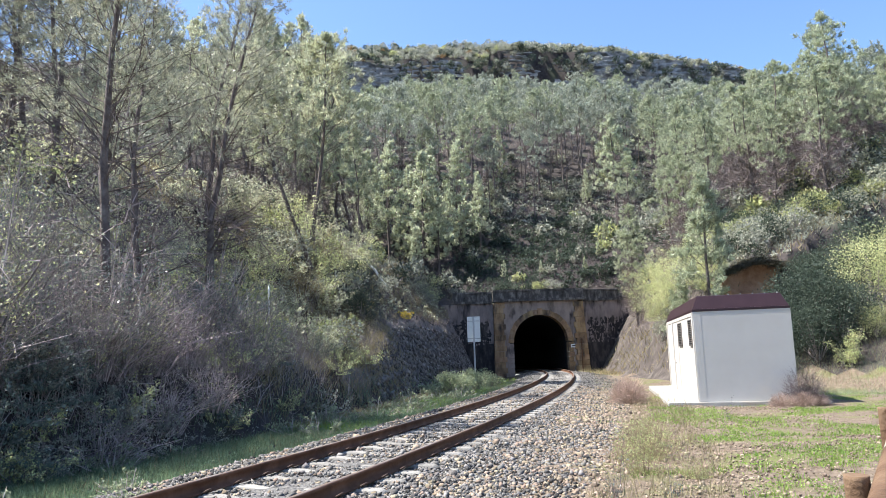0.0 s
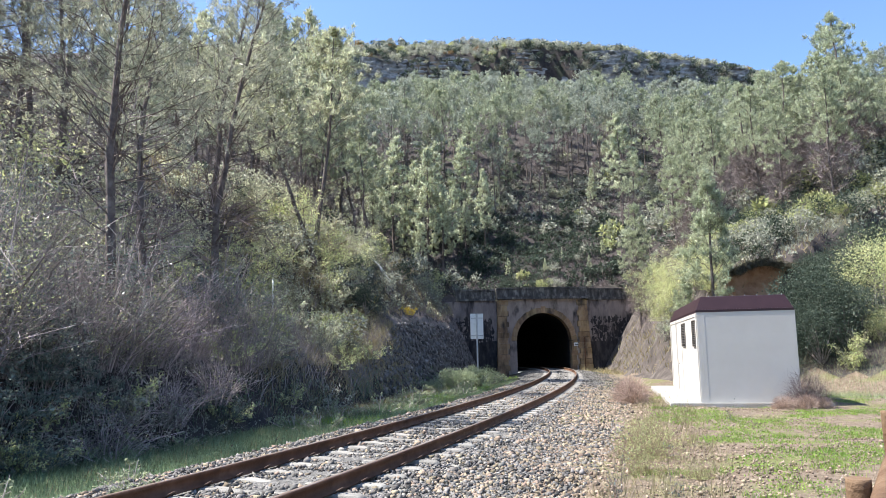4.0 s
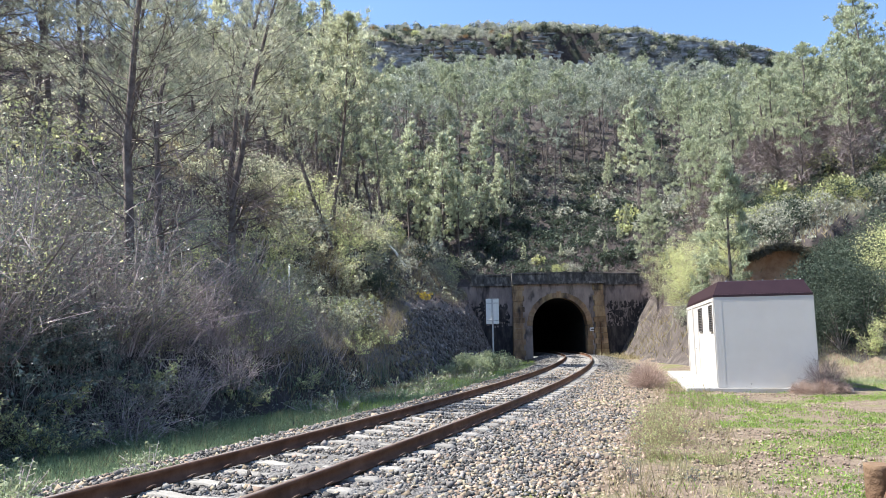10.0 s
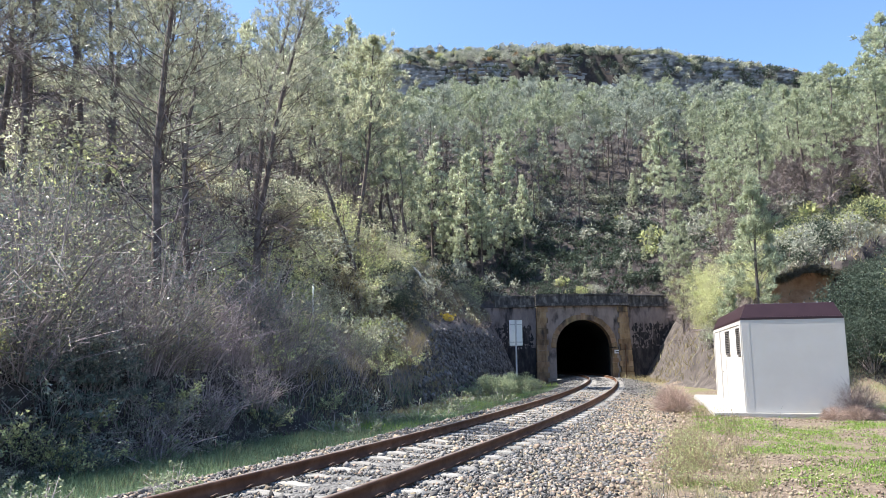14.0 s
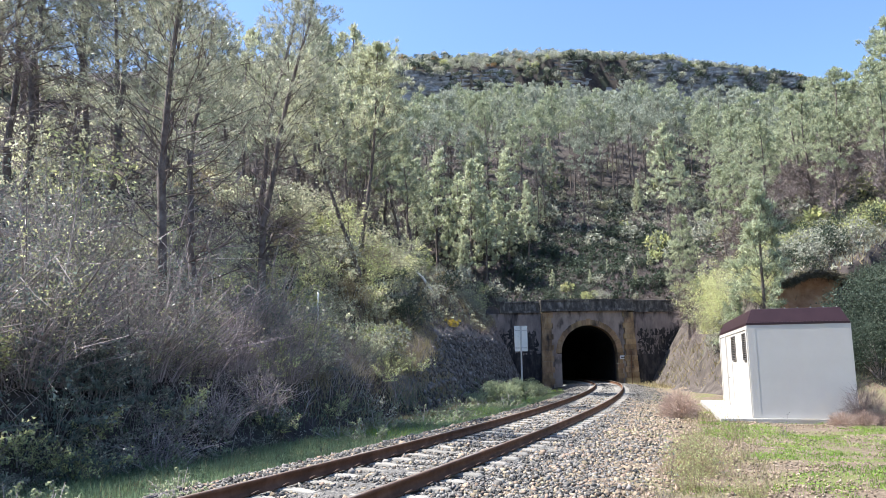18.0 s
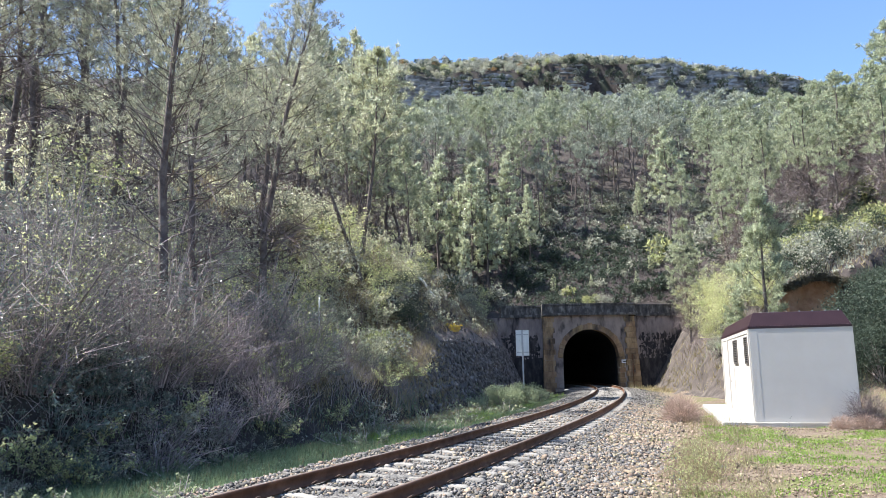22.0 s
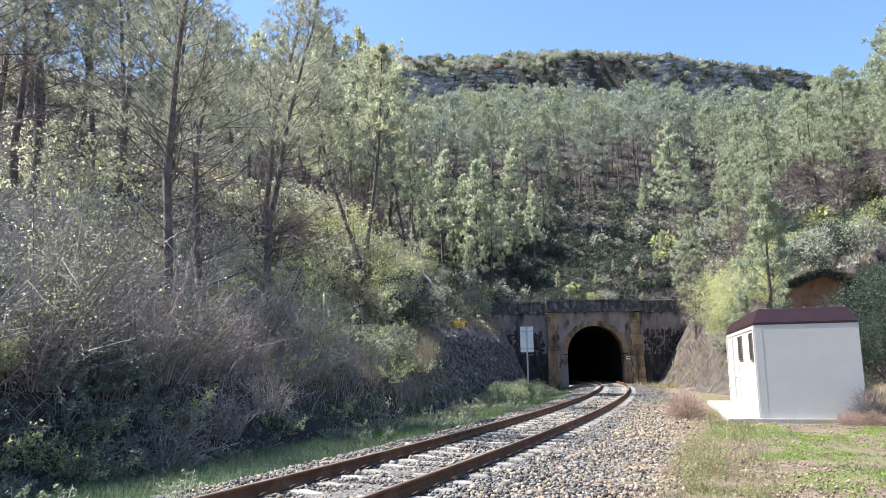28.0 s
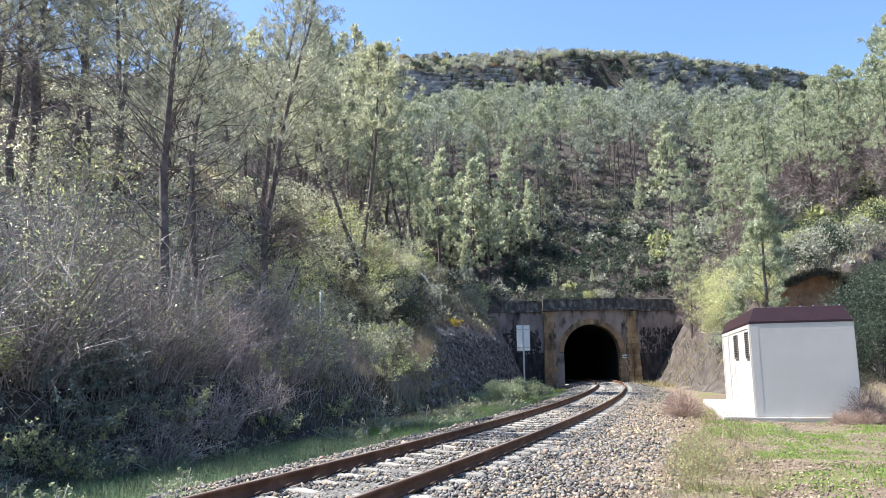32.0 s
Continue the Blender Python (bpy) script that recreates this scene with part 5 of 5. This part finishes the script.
def wall_stones(seed, n):
    rng = np.random.default_rng(seed)
    yy = rng.uniform(28.5, 62, n)
    ss = -6.2 - 1.6 * rng.random(n)
    k = track_slope(yy)
    c = 1 / np.sqrt(1 + k * k)
    px, py = track_x(yy) + ss * c, yy - ss * k * c
    z = ground_z(px, py)
    keep = hill(px, py) > z + 0.1
    px, py, z, k = px[keep], py[keep], z[keep], k[keep]
    n = len(px)
    v = stone_shapes(rng, n, CUBE_V, CUBE_F) * (rng.uniform(0.1, 0.2, n))[:, None, None] * np.array([0.5, 1.15, 0.75])
    c, s = math.cos(1.16), math.sin(1.16)
    a = np.arctan(k)[:, None]
    lx, ly, lz = v[:, :, 0] * s - v[:, :, 2] * c, v[:, :, 1], v[:, :, 0] * c + v[:, :, 2] * s
    v = np.stack([lx * np.cos(a) + ly * np.sin(a), -lx * np.sin(a) + ly * np.cos(a), lz], -1) + np.stack([px, py, z], -1)[:, None]
    f = CUBE_F[None] + (np.arange(n) * len(CUBE_V))[:, None, None]
    return tagged(new("wall_stones", mesh_of("wall_stones", v.reshape(-1, 3), f.reshape(-1, 3), "wall_stone")), "rough dark stones of the sloping retaining wall", "stones", kind="stuff")


wall_stones(31, 3600)


# ---- single plants that stand out ----
def place_shrub(name, seed, h, r, stems, nleaf, size, leaf, twigs, label, spots, wood="twig", upright=0.6, thick=0.014, group="", category="shrub"):
    ob = shrub(name, shrub_meshes(seed, h, r, stems, nleaf, size, leaf, twigs, upright, thick), label, group, category)
    if wood != "twig":
        ob.children[0].data.materials[0] = M[wood]
    if category == "weed":
        ob.children[0]["kind"] = "stuff"
    for x, y, s, turn in spots:
        grow(ob, x, y, s, turn, used)
    return ob


def brush_meshes(seed, h, r, n, width, twig, leaf="", nleaf=0, size=0.015):
    """A rounded bush of very many fine twigs that fan out from its foot."""
    rng = np.random.default_rng(seed)
    d = rng.normal(0, 1, (n, 3)) * [1, 1, 0.6] + [0, 0, 0.75]
    d[:, 2] = np.abs(d[:, 2])
    d /= np.linalg.norm(d, axis=1)[:, None]
    c = d * [r, r, h] * (rng.random((n, 1)) ** 0.6) * 0.8
    c[:, 2] = np.maximum(c[:, 2], 0.0)
    me = mesh_of("branchwork", *blades(rng, c, d, h * 0.3, width, 0.45), twig)
    c2 = c[rng.integers(n, size=max(nleaf, 20))] * 1.15
    return me, mesh_of("foliage", *leaves(rng, c2, size), leaf or twig)


def place_brush(name, meshes, label, spots, group=""):
    ob = shrub(name, meshes, label, group)
    for x, y, s, turn in spots:
        grow(ob, x, y, s, turn, used)


M["dry_twig"] = mat("brown_dry_twig", [(0.2, 0.13, 0.1), (0.36, 0.26, 0.2)], 3, 0.95, vary="island", amount=0.4)
M["dark_twig"] = mat("dark_dry_twig", [(0.1, 0.08, 0.085), (0.2, 0.16, 0.16)], 3, 0.95, vary="island", amount=0.4)
place_shrub("olive_bush", 601, 5.0, 2.6, 26, 13000, 0.034, "leaf_fresh", 120, "large yellow-green bush on top of the rock cut", [(17.2, 44.5, 0.85, 0), (18.2, 42.5, 0.8, 90), (17.9, 47.5, 0.85, 200), (17.9, 39.5, 0.6, 30)], upright=0.7)
lime = shrub("lime_bush", clump_meshes(602, 4.0, 2.1, 7500, 0.05, "leaf_fresh", 14), "bright lime-green leafy bush at the edge of the yard")
for x, y, s_, turn in ((20.7, 29.8, 1.0, 0), (23.2, 31.5, 1.0, 90), (18.9, 27.6, 0.42, 80)):
    grow(lime, x, y, s_, turn, used)
place_shrub("lime_sapling", 616, 2.3, 0.7, 9, 2000, 0.035, "leaf_fresh", 40, "slender sapling with bright lime-green leaves", [(17.0, 26.6, 0.9, 0)], upright=0.8)
evergreen = shrub("evergreen_bush", clump_meshes(603, 3.6, 1.7, 8500, 0.055, "leaf_oak", 16), "dense dark evergreen bush", "evergreen bushes")
for x, y, s, turn in [(15.2, 28.2, 0.45, 0), (16.7, 28.0, 0.85, 40), (18.0, 28.4, 0.9, 100), (16.2, 29.8, 0.7, 0), (17.4, 29.4, 1.05, 120), (18.7, 30.4, 1.1, 20), (16.6, 30.8, 0.8, 250), (15.4, 31.6, 0.55, 200), (22.5, 32.5, 1.15, 300), (24.5, 30, 1.1, 30), (20.9, 34.4, 0.75, 10), (-1.55, 35.6, 0.55, 0), (-1.9, 39.4, 0.55, 30)]:
    grow(evergreen, x, y, s, turn, used)
M["pink_twig"] = mat("pinkish_dry_twig", [(0.3, 0.22, 0.18), (0.5, 0.39, 0.33)], 3, 0.95, vary="island", amount=0.4, through_light=0.2)
place_brush("dry_bush", brush_meshes(604, 0.95, 0.72, 3400, 0.009, "pink_twig"), "pinkish-brown dry bush at the edge of the ballast", [(7.5, 23.4, 1.05, 0), (7.9, 25.0, 0.85, 30)])
place_brush("dark_bush", brush_meshes(605, 1.25, 0.5, 1500, 0.007, "dark_twig", "leaf_dark", 300), "dark leafless bush against the white wall", [(11.1, 19.75, 0.92, 0), (11.45, 19.7, 0.85, 90)])
place_brush("dry_bush", brush_meshes(606, 0.6, 0.6, 2600, 0.009, "pink_twig"), "brown dry bush in front of the hut", [(10.5, 19.6, 0.7, 0), (11.0, 19.4, 0.75, 100), (11.5, 19.5, 0.6, 200)])
place_brush("grey_shrub", brush_meshes(615, 2.3, 1.3, 3200, 0.016, "twig", "sage", 2600, 0.03), "grey half-dry shrub at the edge of the yard", [(18.8, 25.2, 0.5, 0), (20.0, 26.6, 0.9, 80), (17.6, 24.0, 0.4, 10), (21.2, 25.4, 0.8, 200)])
place_shrub("weed_clump", 607, 0.8, 0.6, 60, 1500, 0.016, "needle_lime", 420, "ragged clump of green and straw-coloured weeds", [(3.85, 11.6, 1.0, 0), (4.35, 12.7, 0.9, 50), (3.4, 10.2, 0.75, 110), (4.5, 13.6, 0.8, 10), (5.1, 15.0, 0.7, 80), (4.1, 11.9, 0.8, 200), (3.9, 9.6, 0.5, 20)], "dry_twig", 0.6, 0.004, "weeds along the ballast", "weed")
place_shrub("weed_stalk", 608, 0.8, 0.14, 5, 60, 0.014, "leaf_dark", 40, "thin dark dead weed stalk", [(2.65, 8.9, 1.0, 0), (2.5, 8.6, 0.7, 90), (7.6, 16.5, 0.75, 0), (2.9, 9.6, 0.6, 40), (3.1, 8.4, 0.8, 140)], "dark_twig", 0.95, 0.006, "weeds along the ballast", "weed")
sage = shrub("sage_bush", clump_meshes(609, 1.35, 1.15, 3200, 0.045, "sage", 9), "rounded grey-green sage bush beside the track", "sage beside the track")
for x, y, s, turn in ((2.9, 37.6, 1.0, 0), (4.3, 39.8, 1.05, 60), (1.6, 35.6, 0.6, 120), (5.6, 43.2, 0.75, 10), (3.5, 38.4, 0.8, 200)):
    grow(sage, x, y, s, turn, used)
place_shrub("sage_herb", 610, 0.55, 0.5, 24, 700, 0.026, "sage", 40, "low grey-green herb in the grass", [(-4.2, 8.0, 1.0, 0), (-5.0, 9.4, 1.1, 40), (-4.6, 7.2, 0.9, 90), (-5.6, 8.6, 1.0, 150), (-3.6, 10.2, 0.8, 10), (-5.9, 10.4, 1.1, 220), (-3.2, 9.2, 0.6, 70)], group="herbs in the grass", category="herb")
place_shrub("flowering_broom", 611, 1.1, 0.8, 24, 1100, 0.05, "flower", 60, "bush with yellow blossom on the slope", [(0.6, 41.5, 0.7, 0), (-1.4, 37.5, 0.5, 50)], upright=0.6)
place_shrub("young_oak", 612, 3.6, 1.2, 12, 1700, 0.05, "leaf_fresh", 60, "fresh yellow-green sapling among the pines", [(-5.2, 41.5, 1.0, 0), (3.4, 62.5, 1.0, 0), (-12.2, 24.5, 1.2, 70), (-6.9, 22.5, 0.8, 50), (-3.4, 37.5, 0.9, 40), (-7.2, 30.5, 0.8, 90), (-1.8, 44.0, 0.7, 80), (-4.9, 38.4, 0.9, 15), (-3.2, 35.2, 0.7, 200), (-5.8, 32.6, 0.8, 95), (-2.2, 38.6, 0.6, 300)], upright=0.8, group="saplings")
place_shrub("pale_sapling", 617, 3.4, 1.3, 16, 1700, 0.048, "leaf_pale", 110, "airy pale olive sapling among the pines", [(-4.4, 43.0, 0.9, 60), (-7.6, 38.0, 0.9, 30), (-9.0, 30.0, 0.9, 0), (-10.5, 27.5, 1.0, 200), (-8.0, 25.5, 1.1, 20), (-14, 26, 1.3, 130), (-9.5, 21.5, 1.0, 260), (-12.5, 31, 1.3, 10), (-6.0, 34.5, 0.8, 150), (-2.6, 41.5, 0.8, 200), (-4.4, 31.5, 0.6, 20), (-5.6, 37.0, 1.0, 250), (-6.6, 40.5, 1.1, 310)], upright=0.75, group="saplings")
place_shrub("yellow_weed", 613, 0.45, 0.2, 8, 90, 0.02, "needle_lime", 20, "weed with small yellow flowers in the yard", [(3.6, 7.6, 1.0, 0), (5.2, 8.6, 0.8, 30), (6.9, 11.0, 0.8, 60), (4.3, 7.0, 0.7, 90)], upright=0.9, thick=0.006, group="weeds in the yard", category="weed")

M["bramble_stem"] = mat("mauve_bramble_stem", [(0.28, 0.225, 0.225), (0.56, 0.47, 0.465)], 3, 0.9, vary="island", amount=0.5)
place_shrub("bramble_thicket", 614, 2.9, 1.6, 70, 420, 0.026, "leaf_fresh", 420, "tangle of bare mauve-brown arching stems", [(-6.5, 16.4, 1.0, 0), (-6.0, 18.0, 1.0, 80), (-5.6, 20.0, 0.9, 150), (-7.2, 15.2, 0.95, 220), (-7.3, 17.8, 1.1, 30), (-5.0, 22.2, 0.8, 300), (-6.8, 19.8, 1.15, 110), (-7.6, 13.4, 0.9, 60), (-4.6, 25.0, 0.6, 10), (-5.2, 17.2, 0.7, 40), (-4.7, 19.0, 0.7, 190), (-4.4, 21.0, 0.7, 260), (-5.8, 15.0, 0.7, 330), (-6.2, 22.0, 1.0, 70)], "bramble_stem", 0.3, 0.016, "brambles on the left bank")
hrng = np.random.default_rng(91)
herb = bpy.data.objects["sage_herb"]
for i in range(26):
    x, y = beside(hrng.uniform(11, 36), hrng.uniform(-6.0, -4.0))
    grow(herb, x, y, hrng.uniform(0.8, 1.6), hrng.uniform(0, 360), used)
# bleached log and white stake on the left slope
dead = tagged(new("fallen_log"), "pale dead trunk lying down the slope", "log")
log("stem", [(x, y, at_ground(x, y) + 0.22 + lift) for x, y, lift in ((-2.5, 44.4, 0.1), (-1.8, 44.2, 0.1), (-1.1, 44.0, 0.1), (-0.45, 43.8, 0))], 0.075, dead, "sign_back", sides=8)
stake = tagged(new("marker_stake"), "thin whitish stake on the slope", "stake")
zs = at_ground(-5.0, 29.5)
log("stake_pole", [(-5.0, 29.5, zs - 0.3), (-5.0, 29.5, zs + 0.8), (-5.0, 29.5, zs + 1.5)], 0.035, stake, "sign_back", sides=8)
# clay bank with overhanging turf
def clay_bank(x0, x1, y, z0, z1, seed):
    bank = tagged(new("clay_bank"), "bare red-brown clay face under an overhanging lip of turf", "clay bank")
    n, k = 40, 12
    v = []
    for i in range(n):
        x = x0 + (x1 - x0) * i / (n - 1)
        e = min(1.0, 4 * min(i, n - 1 - i) / n)
        for j in range(k):
            u = j / (k - 1)
            d = 0.5 * math.sin(math.pi * u) * e + 0.25 * noise.fractal((x * 1.3, u * 2, seed), 1.0, 2.0, 4)
            v.append((x, y + d - 0.5 * (1 - u) + 0.35 * (1 - e), z0 - 0.3 + (z1 - z0 + 0.3) * u * (0.84 + 0.16 * e)))
    f = [(i * k + j, (i + 1) * k + j, (i + 1) * k + j + 1, i * k + j + 1) for i in range(n - 1) for j in range(k - 1)]
    piece("clay_face", mesh_of("clay_face", v, f, "clay", True), bank)
    rng = np.random.default_rng(seed)
    m = 7000
    px = rng.uniform(x0, x1, m)
    e = np.minimum(1, 4 * np.minimum(px - x0, x1 - px) / (x1 - x0))
    c = np.stack([px, y - 0.3 + rng.uniform(-0.6, 1.2, m), z0 + (z1 - z0) * (0.84 + 0.16 * e) + rng.uniform(-0.05, 0.22, m) - 0.12 * np.sin(px * 2.3)], -1)
    piece("turf_lip", mesh_of("turf_lip", *blades(rng, c, np.tile([0, -0.5, -0.35], (m, 1)), 0.3, 0.03, 0.5), "dark_turf"), bank, label="dark overhanging turf")
    return bank


M["dark_turf"] = mat("dark_turf", [(0.04, 0.037, 0.027), (0.12, 0.11, 0.075)], 2, 0.95, vary="island", amount=0.5, through_light=0.15)
clay_bank(16.7, 21.4, 35.7, 3.4, 5.35, 5)
clay_bank(22.6, 25.0, 35.9, 3.6, 5.5, 9)
turf("grass", 623, 24000, lambda rng, n: (rng.uniform(11, 26, n), rng.uniform(22, 31, n)), 0.2, 0.008, "sage", "olive grass behind the hut", 0.4)
turf("grass", 622, 9000, lambda rng, n: (rng.uniform(11, 26, n), rng.uniform(24, 31, n)), 0.26, 0.009, "straw", "tall dry grass behind the hut", 0.4)
turf("grass", 624, 12000, lambda rng, n: (rng.uniform(16, 40, n), 36.6 + 10 * rng.random(n) ** 1.3), 0.38, 0.03, "leaf", "olive grass on top of the right bank", 0.5)
undergrowth(506, 22000, patch(-6, 44, 79, 98, -99), 0.15, "leaf", "grey-green undergrowth between the pine trunks")
undergrowth(507, 12000, patch(24, 42, 36.5, 50, 9), 0.1, "leaf_oak", "dark olive undergrowth on top of the right bank")
turf("brushwood", 415, 16000, lambda rng, n: (rng.uniform(18, 44, n), 40 + 16 * rng.random(n)), 1.0, 0.03, "dead_wood", "dead grey-mauve brushwood under the pines of the right slope", 0.6)
for i in range(34):
    x, y = hrng.uniform(27, 37), hrng.uniform(37.5, 46)
    grow((hill_models[0], hill_models[1], hill_models[2], pale_models[0])[i % 4], x, y, hrng.uniform(1.0, 1.7), hrng.uniform(0, 360), used)
for i in range(30):
    x, y = hrng.uniform(-26, -13), hrng.uniform(30, 50)
    grow((pale_models[0], hill_models[0], pale_models[1])[i % 3], x, y, hrng.uniform(1.0, 1.7), hrng.uniform(0, 360), used)
